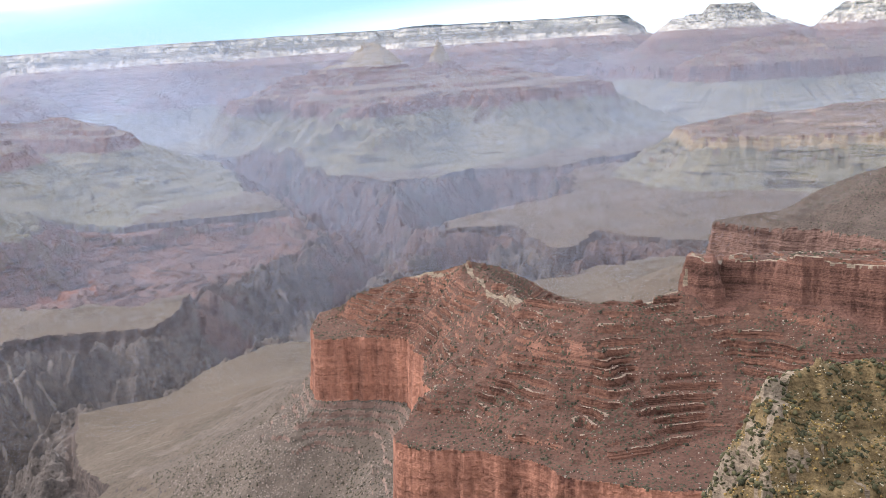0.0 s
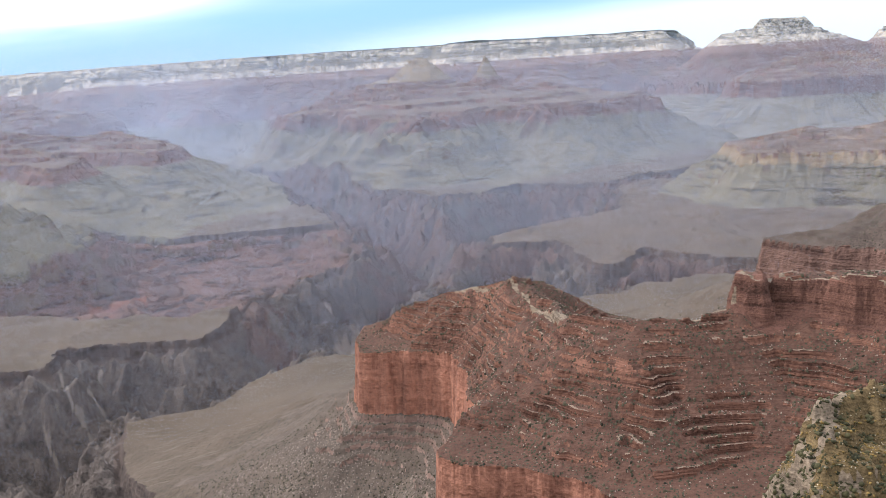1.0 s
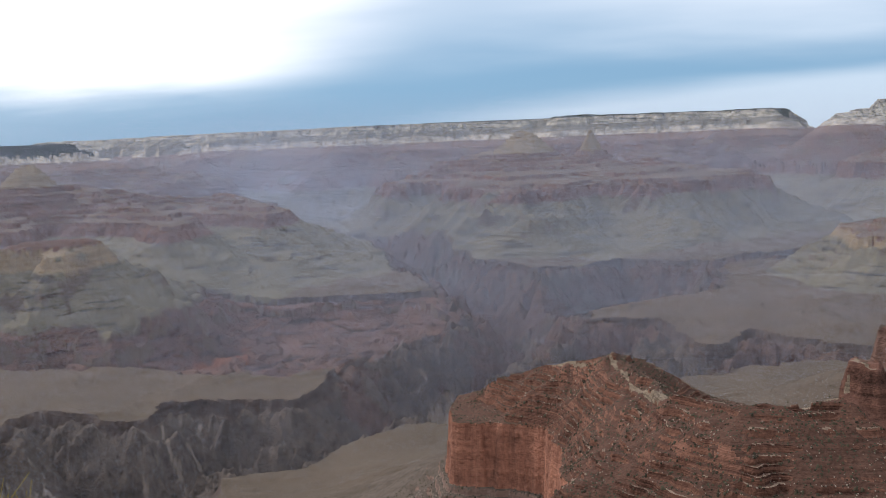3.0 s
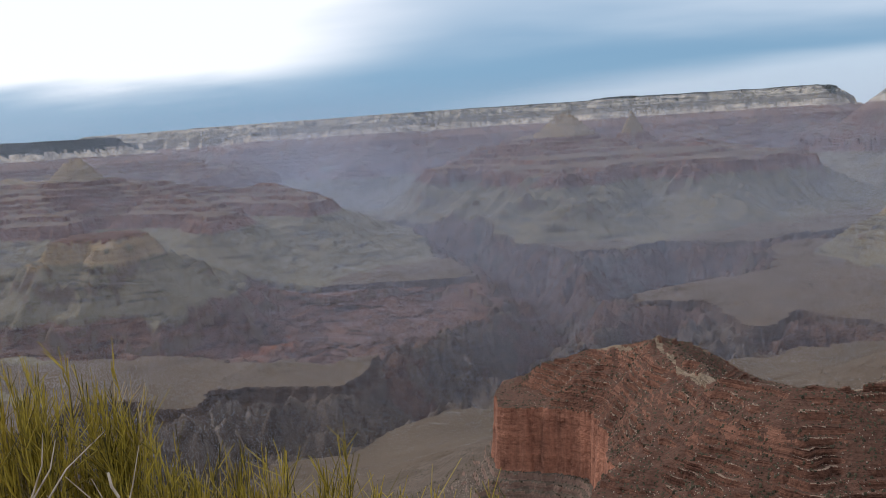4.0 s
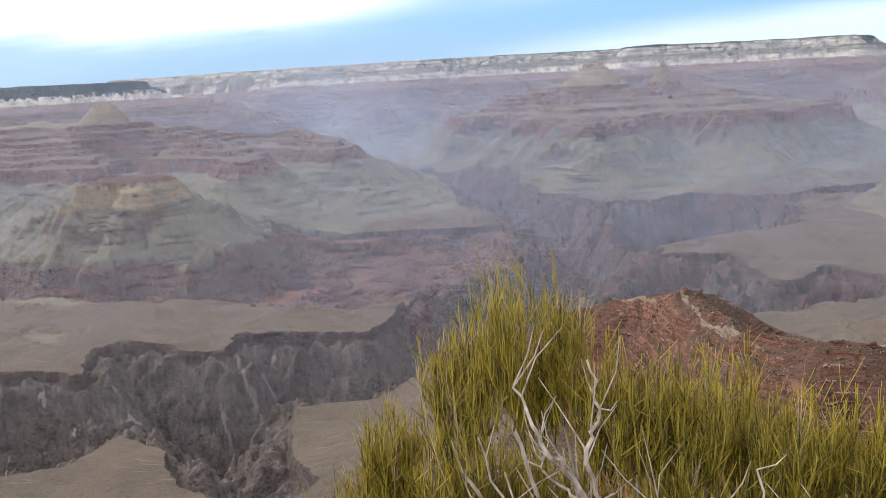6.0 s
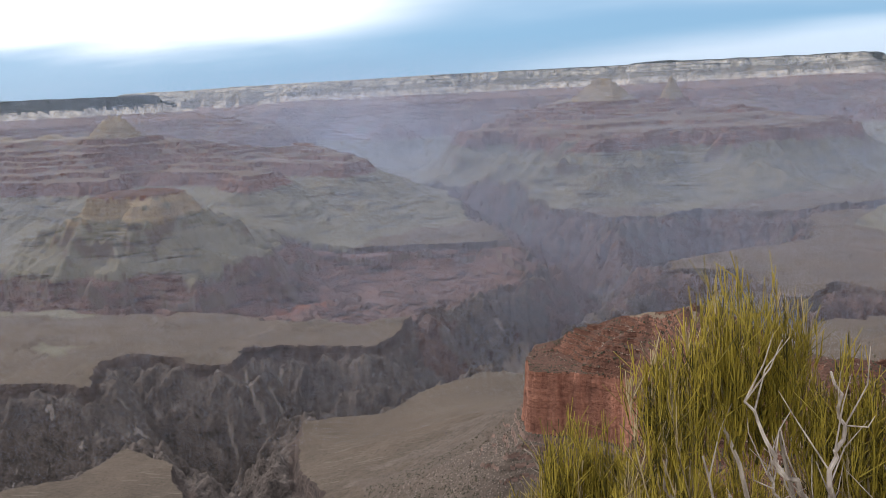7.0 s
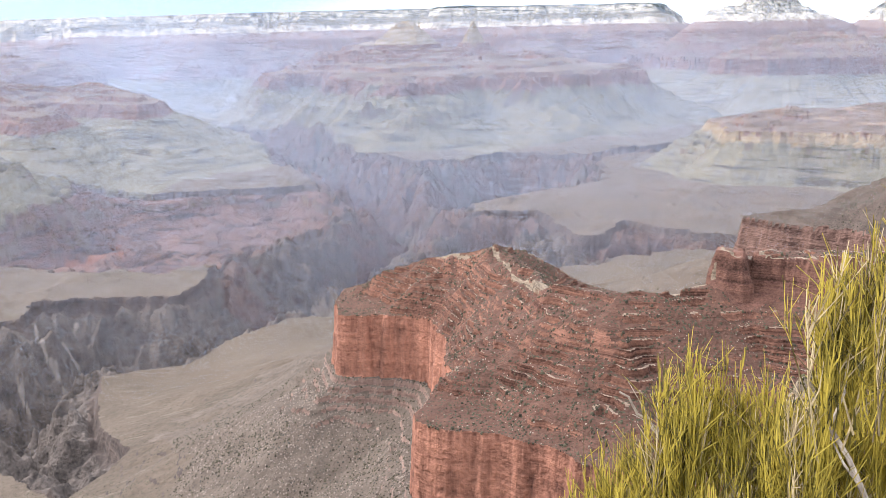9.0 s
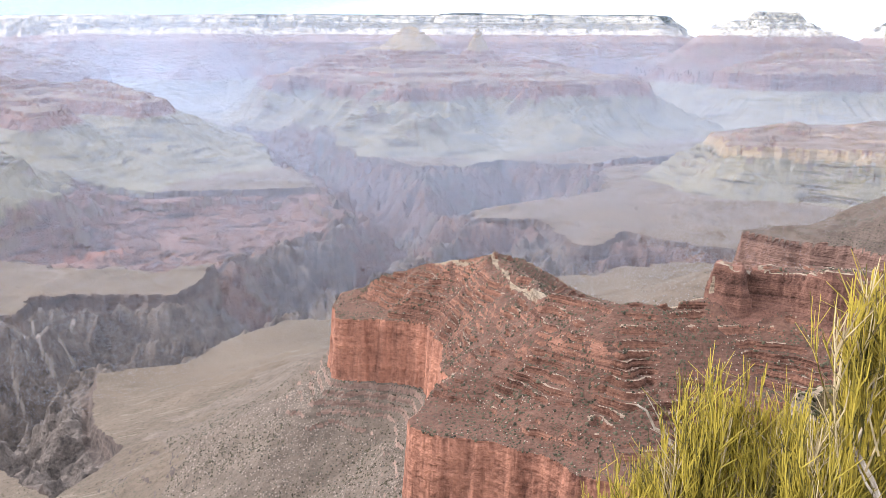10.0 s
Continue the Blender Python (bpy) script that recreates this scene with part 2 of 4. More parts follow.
def grain2(x, y):
    """Gradient noise over the plane, about -0.7 to 0.7."""
    xi, yi = np.floor(x), np.floor(y)
    fx, fy = (x - xi).astype(np.float32), (y - yi).astype(np.float32)
    xi, yi = xi.astype(np.int64), yi.astype(np.int64)
    u, v = fx * fx * fx * (fx * (fx * 6 - 15) + 10), fy * fy * fy * (fy * (fy * 6 - 15) + 10)

    def corner(dx, dy):
        g = GRAD[(PERM[(xi + dx) & 1023] + (yi + dy) * 57) & 1023]
        return g[..., 0] * (fx - dx) + g[..., 1] * (fy - dy)

    a, b = corner(0, 0) * (1 - u) + corner(1, 0) * u, corner(0, 1) * (1 - u) + corner(1, 1) * u
    return a * (1 - v) + b * v


def fbm(x, y, size, octaves=4, gain=0.5, shift=0.0):
    total, amp, f = 0, 1.0, 1.0 / size
    for k in range(octaves):
        total = total + amp * grain2(x * f + shift + 17.3 * k, y * f - shift + 9.1 * k)
        amp, f = amp * gain, f * 2.03
    return total


def ridged(x, y, size, octaves=4, shift=0.0):
    total, amp, f = 0, 1.0, 1.0 / size
    for k in range(octaves):
        total = total + amp * (0.35 - np.abs(grain2(x * f + shift + 5.7 * k, y * f + 3.3 * k)))
        amp, f = amp * 0.5, f * 2.1
    return total


def inside_by(x, y, outline):
    """Distance from the outline's edge, positive inside."""
    best, sign = np.full(x.shape, 1e18, np.float32), np.full(x.shape, False)
    pts = list(outline)
    for (ax, ay), (bx, by) in zip(pts, pts[1:] + pts[:1]):
        dx, dy = bx - ax, by - ay
        k = np.clip(((x - ax) * dx + (y - ay) * dy) / (dx * dx + dy * dy), 0, 1)
        best = np.minimum(best, (x - ax - k * dx) ** 2 + (y - ay - k * dy) ** 2)
        if ay != by:
            sign ^= ((ay > y) != (by > y)) & (x < dx * (y - ay) / dy + ax)
    return np.where(sign, np.sqrt(best), -np.sqrt(best))


def foot(x, y, outline):
    """The nearest point of the outline's edge."""
    best = np.full(x.shape, 1e18, np.float32)
    nx, ny = np.zeros(x.shape, np.float32), np.zeros(x.shape, np.float32)
    pts = list(outline)
    for (ax, ay), (bx, by) in zip(pts, pts[1:] + pts[:1]):
        dx, dy = bx - ax, by - ay
        k = np.clip(((x - ax) * dx + (y - ay) * dy) / (dx * dx + dy * dy), 0, 1)
        px, py = ax + k * dx, ay + k * dy
        away = (x - px) ** 2 + (y - py) ** 2
        closer = away < best
        best = np.where(closer, away, best)
        nx, ny = np.where(closer, px, nx), np.where(closer, py, ny)
    return nx, ny


def crest(x, y, line, fall):
    """Height of a ridge along a line of (x, y, z), falling away with the distance."""
    best = np.full(x.shape, -1e9, np.float32)
    for (ax, ay, az), (bx, by, bz) in zip(line, line[1:]):
        dx, dy = bx - ax, by - ay
        k = np.clip(((x - ax) * dx + (y - ay) * dy) / (dx * dx + dy * dy), 0, 1)
        away = np.hypot(x - ax - k * dx, y - ay - k * dy)
        best = np.maximum(best, az + k * (bz - az) - fall * away)
    return best


def ledges(z, step, wobble, sharp=0.78, riser=0.28):
    """Turn an even slope into treads and risers."""
    q = z / step + wobble
    fl = np.floor(q)
    fr = q - fl
    fr = (1 - sharp) * fr + sharp * np.clip((fr - 0.62) / riser, 0, 1)
    return (fl + fr - wobble) * step


TONTO = -950.0

# banks of the inner gorge and its side canyons
GORGE = [(-3200, 2500), (-2010, 2830), (-1740, 2800), (-1850, 3060), (-1760, 3180), (-1480, 3070), (-1320, 3070), (-1390, 3290), (-1220, 3310), (-830, 3290),
         (-760, 3800), (-560, 4300), (-340, 4600), (-240, 4870), (-510, 5640), (-570, 5920), (-960, 6810), (-1290, 8170), (-1700, 9000), (-1550, 9050),
         (-1130, 8700), (-510, 7440), (150, 6450), (370, 4840), (360, 4680), (60, 3850), (-60, 3450), (-170, 3100), (-250, 3000), (-320, 3005), (-395, 2985), (-440, 2930),
         (-550, 2860), (-650, 2590), (-890, 2500), (-780, 2130), (-710, 2000), (-620, 1870), (-700, 1700), (-820, 1840), (-1000, 1980), (-1180, 2190),
         (-1340, 2300), (-1360, 2080), (-1470, 2010), (-3000, 1500)]
SIDE_EAST = [(100, 4250), (360, 4640), (710, 4610), (780, 4090), (900, 4040), (1080, 4310), (1200, 4120), (1490, 3880), (2300, 3650), (2300, 3450), (1330, 3650),
             (1190, 3760), (940, 3690), (770, 3550), (300, 3500), (60, 3700)]
UPSTREAM = [(150, 6450), (790, 7030), (1460, 6630), (2600, 7300), (3600, 7700), (3600, 7500), (2700, 6900), (1400, 6340), (1320, 5830), (1190, 5410), (690, 5140), (370, 4840), (0, 5400)]
RED_BENCH = [(-4400, 3900), (-1720, 3850), (-980, 3680), (-760, 3800), (-560, 4300), (-340, 4600), (-240, 4870), (-510, 5640), (-1460, 5480), (-2190, 5520),
             (-1800, 5170), (-1940, 4780), (-2000, 4190), (-2780, 4760), (-3140, 4530), (-4600, 4300)]

# pale debris chutes down the gorge wall
CHUTES = [[(-1308, 3132), (-1237, 3004), (-1183, 2971), (-1090, 2830)], [(-1304, 2927), (-1268, 2875), (-1250, 2858)], [(-1189, 3049), (-1120, 3064)]]

# each mass of rock: outline of its red cliff's rim, height of that rim, greatest height, ridges above it
MASSES = {
    "near_butte": dict(rim=-540, top=-330, edge=[(-112, 1700), (-60, 1690), (48, 1640), (88, 1490), (88, 1360), (25, 1205), (90, 1170), (160, 1130), (210, 1050), (330, 990), (450, 950), (600, 900),
                       (800, 800), (1100, 900), (1400, 1300), (1000, 1700), (700, 1750), (480, 1700), (300, 1900), (0, 2050), (-95, 1900)], rough=0.3, spurs=0.2, lift=0.12, step=11.0, gully=14,
                       cliff=118, batter=12, foot=(44, 42),
                       ridges=[([(-60, 1850, -510), (45, 1795, -455), (165, 1655, -394), (192, 1520, -396), (224, 1382, -399), (326, 1289, -391), (384, 1273, -391), (462, 1290, -378)], 0.70),
                               ([(462, 1290, -378), (510, 1320, -376), (663, 1196, -376), (850, 1150, -368)], 0.70), ([(326, 1289, -396), (310, 1180, -455), (280, 1080, -530)], 0.6),
                               ([(165, 1655, -396), (240, 1720, -430), (400, 1700, -520)], 0.62)],
                       caps=[([(478, 1300), (494, 1275), (506, 1300), (494, 1330)], -338, -380), ([(530, 1286), (580, 1265), (663, 1176), (760, 1110), (830, 1220), (590, 1340)], -337, -381)]),
    "east_ridge": dict(rim=-540, top=-200, edge=[(985, 2475), (1070, 2350), (1170, 2250), (1270, 2080), (2200, 1700), (3000, 2400), (2500, 2800), (1500, 2520), (1120, 2520)], rough=0.4, spurs=0.12, lift=0.0,
                       ridges=[([(1057, 2480, -536), (1177, 2450, -520), (1239, 2430, -496), (1269, 2400, -458), (1336, 2370, -420), (1389, 2330, -388), (1590, 2180, -290), (2200, 2100, -200)], 0.5)], step=14.0, cliff=95, gully=30),
    "west_butte": dict(rim=-482, top=-470, edge=[(-2760, 4800), (-2640, 4730), (-2500, 4790), (-2430, 4850), (-2420, 4980), (-2500, 5100), (-2720, 5050)], rough=0.55, spurs=0.35, lift=0.05, ridges=[([(-2600, 5000, -474), (-2480, 5020, -476)], 0.12)],
                       cliff=105, spread=0.75, gully=50, treads=0.3, batter=60, broken=0.25),
    "west_mesa": dict(rim=-520, top=-50, edge=[(-6500, 6300), (-4300, 6250), (-3800, 6180), (-3500, 6080), (-3480, 6350), (-3620, 6700), (-3400, 6680), (-2850, 6460), (-2520, 6230), (-2350, 6060), (-2320, 6400), (-2600, 6950), (-2980, 7500),
                      (-2900, 7750), (-2500, 7350), (-2120, 7000), (-1900, 6800), (-1800, 7050), (-1950, 7500), (-2300, 8300), (-3500, 9500), (-6500, 9000)], rough=0.8, spurs=0.2, lift=0.03,
                      ridges=[([(-6500, 7300, -215), (-4000, 7350, -200), (-2852, 7300, -195), (-2480, 7300, -326), (-2150, 7250, -440)], 0.26), ([(-4030, 7180, -52), (-3905, 7180, -52)], 0.95), ([(-3600, 7300, -330), (-3600, 6700, -420), (-3650, 6350, -480)], 0.2),
                              ([(-2900, 7300, -330), (-2750, 6900, -420), (-2600, 6500, -480)], 0.22)], step=40.0, cliff=70, spread=0.95, gully=75, broken=0.2),
    "west_plateau": dict(rim=-450, top=175, edge=[(-14000, 6700), (-6700, 8600), (-5200, 9700), (-3900, 10500), (-3800, 11600), (-8000, 14500)], rough=1.6, spurs=0.4, lift=0.0, ridges=[], step=34.0, run=1.4),
    "north_rim": dict(rim=-392, top=292, tilt=0.006, edge=[(-8000, 12800), (-5000, 12700), (-2500, 12300), (0, 12600), (2000, 12300), (4150, 12200), (4800, 13100), (4900, 14500), (4700, 16500), (-9000, 16500)], rough=1.9, spurs=0.38, lift=0.0, ridges=[], step=34.0, broken=0.4),
    "middle_mesa": dict(rim=-450, top=130, edge=[(-1250, 10300), (-1040, 9800), (-760, 9650), (-520, 9300), (-360, 8600), (-190, 8250), (-40, 8020), (110, 8050), (170, 8550), (381, 8500), (640, 9000), (950, 8750), (1190, 8400), (1400, 8650), (1648, 8750), (1920, 9000),
                        (2350, 9350), (2500, 9900), (0, 11200), (-900, 11100)], rough=1.0, spurs=0.5, lift=0.14,
                        ridges=[([(-1000, 10200, -260), (-267, 10420, -140), (424, 10420, -170), (905, 10460, -175), (1401, 10450, -205), (1608, 10400, -300), (1800, 10200, -340), (2250, 9700, -430)], 0.26), ([(-250, 10300, -170), (-100, 9300, -330), (-20, 8500, -420)], 0.3),
                                ([(700, 10300, -200), (900, 9500, -350), (1180, 8700, -430)], 0.3), ([(1401, 10400, -210), (1700, 9400, -400)], 0.3),
                                ([(868, 10460, 74), (892, 10460, 74)], 2.0), ([(845, 10460, -70), (930, 10460, -75)], 0.85), ([(70, 10450, 100), (170, 10450, 100)], 0.8),
                                ([(-40, 8150, -445), (-10, 7650, -585)], 0.5)], step=44.0, cliff=100, gully=130, spread=0.72, broken=0.32),
    "east_mesa": dict(rim=-645, top=-500, edge=[(2060, 5500), (2150, 5420), (2260, 5560), (2330, 5400), (2480, 5330), (2700, 5150), (3300, 4900), (4500, 4800), (6000, 6000), (4500, 7000), (2800, 6600), (2100, 6000)], rough=0.7, spurs=0.3, lift=0.03,
                      ridges=[([(2300, 5750, -530), (2430, 5750, -522), (2560, 5750, -540)], 0.6), ([(2700, 5700, -600), (3000, 5650, -520), (3600, 5600, -505), (5500, 6000, -500)], 0.35)], step=18.0, cliff=55, gully=45, spread=0.6, broken=0.05),
    "far_temple": dict(rim=-400, top=20, edge=[(3560, 10000), (3900, 9650), (4500, 9500), (5300, 9450), (6200, 9800), (6000, 11000), (4200, 11000), (3700, 10500)], rough=0.8, spurs=0.2, lift=0.02, ridges=[([(4277, 10000, 12), (4560, 10050, 10), (4821, 10000, -18)], 0.55), ([(4821, 10000, -20), (5040, 10000, -170), (5600, 10000, -190), (7000, 10000, -200)], 0.5), ([(4277, 10000, 0), (3900, 9950, -210), (3620, 9950, -390)], 0.5)], step=30.0),
    "flat_temple": dict(rim=-385, top=320, tilt=-0.0, edge=[(2900, 12300), (3500, 10900), (4900, 10450), (6200, 11000), (6700, 12300), (5900, 13600), (4700, 13900), (3600, 13500)], rough=1.0, spurs=0.06, lift=0.0, run=1.05, ridges=[], step=34.0, peak=([(4640, 12050, 322), (5230, 12050, 300)], 1.15, [(4140, 12050, 170), (4380, 12050, 195), (5400, 12050, 170), (5590, 12050, 80), (6200, 12050, -60)], 0.75)),
    "pale_temple": dict(rim=-420, top=245, edge=[(5400, 12200), (6000, 11000), (7700, 10500), (8900, 11300), (9200, 12600), (8300, 13600), (6300, 13500)], rough=1.2, spurs=0.12, lift=0.0, run=0.9, ridges=[], step=34.0),
}
STEP_S = [-5000, 0, 520, 780, 840, 990, 1080, 1180, 9000]
STEP_Z = [0, 0, 300, 395, 485, 555, 635, 690, 715]
# the near spur of the rim, with junipers on it
SPUR = [([(128, 372, -188), (160, 385, -172), (216, 400, -163), (300, 400, -178), (420, 330, -140), (520, 160, -60)], 0.95)]


def mass_height(x, y, w1, w2, w3, k, m):
    """Height of one mass of rock, height over its rim, and where its caps are."""
    capped = np.zeros(x.shape, np.int8)
    q = m["rough"]
    a1, a2, a3 = ridged(x, y, 1500 * q, 4, 1.7 * k), fbm(x, y, 330 * q, 3, shift=2.3 * k), ridged(x, y, 150 * q, 2, 3.1 * k)
    d = inside_by(x, y, m["edge"]) + q * m.get("spurs", 1.0) * (1250 * (a1 - 0.14) + 260 * a2) + (26 if q < 0.5 else 95 if q < 1.1 else 30) * q * (a3 - 0.15)
    rim, cliff = m["rim"], m.get("cliff", 160)
    wide, tall = m.get("foot", (0.0, 0.0))
    # the cliff gives way to rubble in places
    gap = np.clip(m.get("broken", 0.0) * 3.2 * (fbm(x, y, 420 * q, 3, shift=50.0 + k) + 0.14), 0, 1)
    thick_wall = m.get("batter", max(26.0, 42.0 * q)) * (1 + 4.5 * gap)
    thick = thick_wall + wide
    wall_low = rim - cliff
    low = wall_low - tall
    k_run = (low - TONTO) / 250 * m.get("spread", 1.0)
    # farther down the slopes the outline loses its small bays
    even = inside_by(x, y, m["edge"]) + q * m.get("spurs", 1.0) * 1250 * (ridged(x, y, 1500 * q, 2, 1.7 * k) - 0.14)
    low_d = d + np.clip((-d - thick) / 350, 0, 1) * (even - d) if q > 0.45 else d
    run = np.clip((-low_d - thick) / (900 * k_run), 0, 1)
    # gullies run straight down from the cliff
    nx, ny = foot(x, y, m["edge"])
    gx, gy = nx + 0.16 * (x - nx) + 40 * a2, ny + 0.16 * (y - ny) + 40 * a2
    gully = ridged(gx, gy, 190 * max(0.5, min(q, 1.3)), 4, 9.0 + k) - 0.12
    skirt = low + (TONTO - 8 - low) * (1 - (1 - run) ** 1.9) + m.get("gully", 110) * gully * np.clip(run * 4, 0, 1) * (1 - run) ** 1.6 * min(1.0, k_run)
    sk_step = 40 if q > 0.45 else 16
    skirt = np.where(run < 0.6, ledges(skirt, sk_step, 0.5 * a2 + 0.3 * a1, m.get("treads", 1.0) * np.clip(0.12 + 1.0 * w1, 0.0, 0.55) if q > 0.45 else np.where(run < 0.06, 0.5, 0.08), 0.16), skirt)
    face = rim + d / thick_wall * cliff
    face = ledges(face, cliff / 2.6, 0.3 * a2, 0.5 * (1 - gap))
    if wide:
        below = np.clip((-d - thick_wall) / wide, 0, 1)
        face = np.where(d > -thick_wall, face, wall_low - tall * (0.25 * below + 0.75 * (np.floor(below * 3) + np.clip((below * 3 % 1 - 0.6) / 0.3, 0, 1)) / 3))
    up = np.interp(d / m.get("run", 1.0), STEP_S, STEP_Z) if not m["ridges"] else np.maximum(d, 0) * m["lift"]
    body = rim + up
    for line, fall in [r for r in m["ridges"] if r[1] < 0.72 or q < 0.45]:
        sway = 30 * q * min(1.0, 0.3 + fall)
        body = np.maximum(body, crest(x + 3 * sway * a2, y + 3 * sway * a1, line, fall) + (24 * a2 + 40 * (a1 - 0.1)) * min(q, 1.5))
    if m["ridges"]:
        body = np.minimum(body, rim + 3 + (0.9 if q < 0.45 else 0.34) * np.maximum(d, 0))
    for line, fall in [r for r in m["ridges"] if r[1] >= 0.72 and q >= 0.45]:
        body = np.maximum(body, crest(x + 12 * a2, y, line, fall) + 14 * a3)
    if "peak" in m:
        crown, steep, shoulder, gentle = m["peak"]
        body = np.minimum(body, np.maximum(crest(x, y, crown, steep), crest(x, y, shoulder, gentle)) + 14 * a2)
    body = np.minimum(body, m["top"] + m.get("tilt", 0.0) * x + 5 * a2)
    step = m.get("step", 30.0)
    wob = 0.3 * a1 + 0.12 * fbm(x, y, 300 * q, 2, shift=5.0)
    plain_body = body
    wob = wob * (0.5 if q < 0.4 else 1.0) + 0.4 * np.sin(body / (2.3 * step)) + 0.2 * np.sin(body / (0.9 * step) + 1.0 + k)
    worn = np.clip((0.4 if q < 0.45 else 0.85) + (3.4 if q < 0.45 else 1.3) * fbm(x, y, 230 * q, 4, shift=30.0 + k), 0.04, 0.92)
    if q < 0.4:
        # pale lips along the ledges: cream rock, with its sunlit look in the colour
        lip = (body / step + wob) % 1
        capped = np.where((lip > 0.78) & (lip < 0.99) & (worn > 0.4) & (body > rim + 12) & (fbm(x, y, 60, 3, shift=71.0) > -0.08), 3, capped)
    body = ledges(body, step, wob, worn, 0.12)
    for edge, top, base in m.get("caps", []):
        c = inside_by(x, y, edge) + 12 * w2 + 7 * w3 + (15 * (ridged(x, y, 38, 3, 17.0) - 0.15) if q < 0.4 else 0)
        wall = 15.0 if q < 0.4 else 95.0
        block = base + (top - base) * np.clip(c / wall + 1, 0, 1)
        block = ledges(block, (top - base) / 4.6, 0.3 * a2, 0.8 if q < 0.4 else 0.55)
        if q < 0.4:
            capped = np.where((c > -wall - 14) & (c < 3), 1, np.where((c >= 3) & (c < 8), 2, capped))
        body = np.where(c > -wall, np.maximum(body, block + 3 * w2 + (np.round(5 * w2) * 4 if q < 0.4 else 0)), body)
        plain_body = np.maximum(plain_body, body)
    h = np.where(d > 0, body, np.where(d > -thick, np.maximum(face, low), skirt))
    return h, np.where(d > 0, np.maximum(plain_body - rim, 0.1), np.where(d > -thick_wall, np.where(gap > 0.55, -240, -80), np.where(d > -thick, -165, -300 - 100 * run))), capped


def land(x, y):
    """Height, mass (index into MASSES, below 0 for the setting) and rock at each place."""
    kinds = list(MAT)
    number = {n: i for i, n in enumerate(kinds)}
    away = np.clip((y - 2500) / 4000, 0, 1)
    z = TONTO + 14 * fbm(x, y, 500, 5) + 6 * ridged(x, y, 150, 3, 4.0) + away * 85 * np.maximum(ridged(x, y, 1500, 5, 12.0) - 0.05, -0.1)
    gw = 0.5 * fbm(x, y, 900, 2, shift=21.0)
    z = np.where(away > 0.02, ledges(z, 17, gw, 0.75), z)
    owner = np.full(x.shape, -1, np.int8)
    rel = np.full(x.shape, -999.0, np.float32)
    w1, w2, w3 = fbm(x, y, 700, 3, shift=3.0), fbm(x, y, 160, 4, shift=8.0), ridged(x, y, 60, 3, 2.0)
    capped = np.zeros(x.shape, np.int8)
    for k, m in enumerate(MASSES.values()):
        reach = 700 + 2200 * min(m["rough"], 1.0)
        (x0, y0), (x1, y1) = np.min(m["edge"], 0) - reach, np.max(m["edge"], 0) + reach
        at = (x > x0) & (x < x1) & (y > y0) & (y < y1)
        h, r, c = mass_height(x[at], y[at], w1[at], w2[at], w3[at], k, m)
        win = h > z[at] + 0.5
        z[at] = np.where(win, h, z[at])
        owner[at] = np.where(win, k, owner[at])
        rel[at] = np.where(win, r, rel[at])
        capped[at] = np.maximum(capped[at], c)
    # the gorge is cut into the platform
    jag = 45 * w2 + 26 * (w3 - 0.1) + 60 * (ridged(x, y, 260, 3, 5.0) - 0.12)
    cut = np.maximum(np.maximum(inside_by(x, y, GORGE), inside_by(x, y, SIDE_EAST) * 0.8), inside_by(x, y, UPSTREAM) * 0.9) + jag * np.clip(y / 5000, 0.35, 1.0)
    ribs = ridged(x, y, 170, 4, 6.0) - 0.1
    drop = np.interp(cut, [-1, 0, 16, 40, 330, 480], [0, 0, 56, 70, 400, 430]) - np.clip(cut / 70, 0, 1) * 165 * ribs
    drop = drop - np.clip(cut / 120, 0, 1) * 190 * (ridged(x + 90 * w2, y, 520, 3, 16.0) - 0.14)
    low_enough = np.clip((TONTO + 260 - z) / 190, 0, 1)
    z = np.where(cut > 0, z - np.maximum(drop, 0) * low_enough, z)
    cut = np.where(low_enough < 0.3, -1, cut)
    bench = inside_by(x, y, RED_BENCH) + 60 * w2 + 70 * (ridged(x, y, 300, 3, 7.0) - 0.1)
    bdrop = np.interp(bench, [0, 16, 120, 140, 260, 700], [0, 42, 70, 105, 140, 190]) - 120 * (ridged(x, y, 480, 4, 8.0) - 0.12) * np.clip(bench / 100, 0, 1)
    on_bench = (bench > 0) & (cut <= 0)
    on_bench &= z < TONTO + 120
    z = np.where(on_bench, z - bdrop * np.clip((TONTO + 120 - z) / 90, 0, 1), z)
    z = np.where(on_bench & (bench > 30), ledges(z, 25, 0.5 * gw + 0.2 * w2, 0.6, 0.25), z)
    z = np.where((bench > 0) & (cut > 0), z - 60 * np.clip(bench / 80, 0, 1), z)
    rock_kind = np.full(x.shape, number["tonto"], np.int8)
    own = owner >= 0
    rock_kind[own & (rel < -160) & (owner > 1)] = number["talus"]
    rock_kind[own & (rel < -160) & (rel > -332 + 26 * w2 + 30 * w1) & (owner < 2)] = number["scree"]
    for a, b, n in ((-161, 0, "redwall"), (0, 300, "supai"), (300, 393, "hermit"), (393, 484, "coconino"), (484, 560, "toroweap"), (560, 672, "kaibab"), (672, 2000, "forest")):
        rock_kind[own & (rel >= a) & (rel < b)] = number[n]
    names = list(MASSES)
    # distant masses take the red layers in their haze-muted colours
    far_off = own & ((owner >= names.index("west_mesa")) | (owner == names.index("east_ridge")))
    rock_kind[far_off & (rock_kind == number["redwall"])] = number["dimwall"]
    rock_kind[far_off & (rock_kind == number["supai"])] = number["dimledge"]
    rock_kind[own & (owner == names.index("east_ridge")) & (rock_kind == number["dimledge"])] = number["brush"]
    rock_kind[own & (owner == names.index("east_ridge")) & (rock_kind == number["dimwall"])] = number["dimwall"]
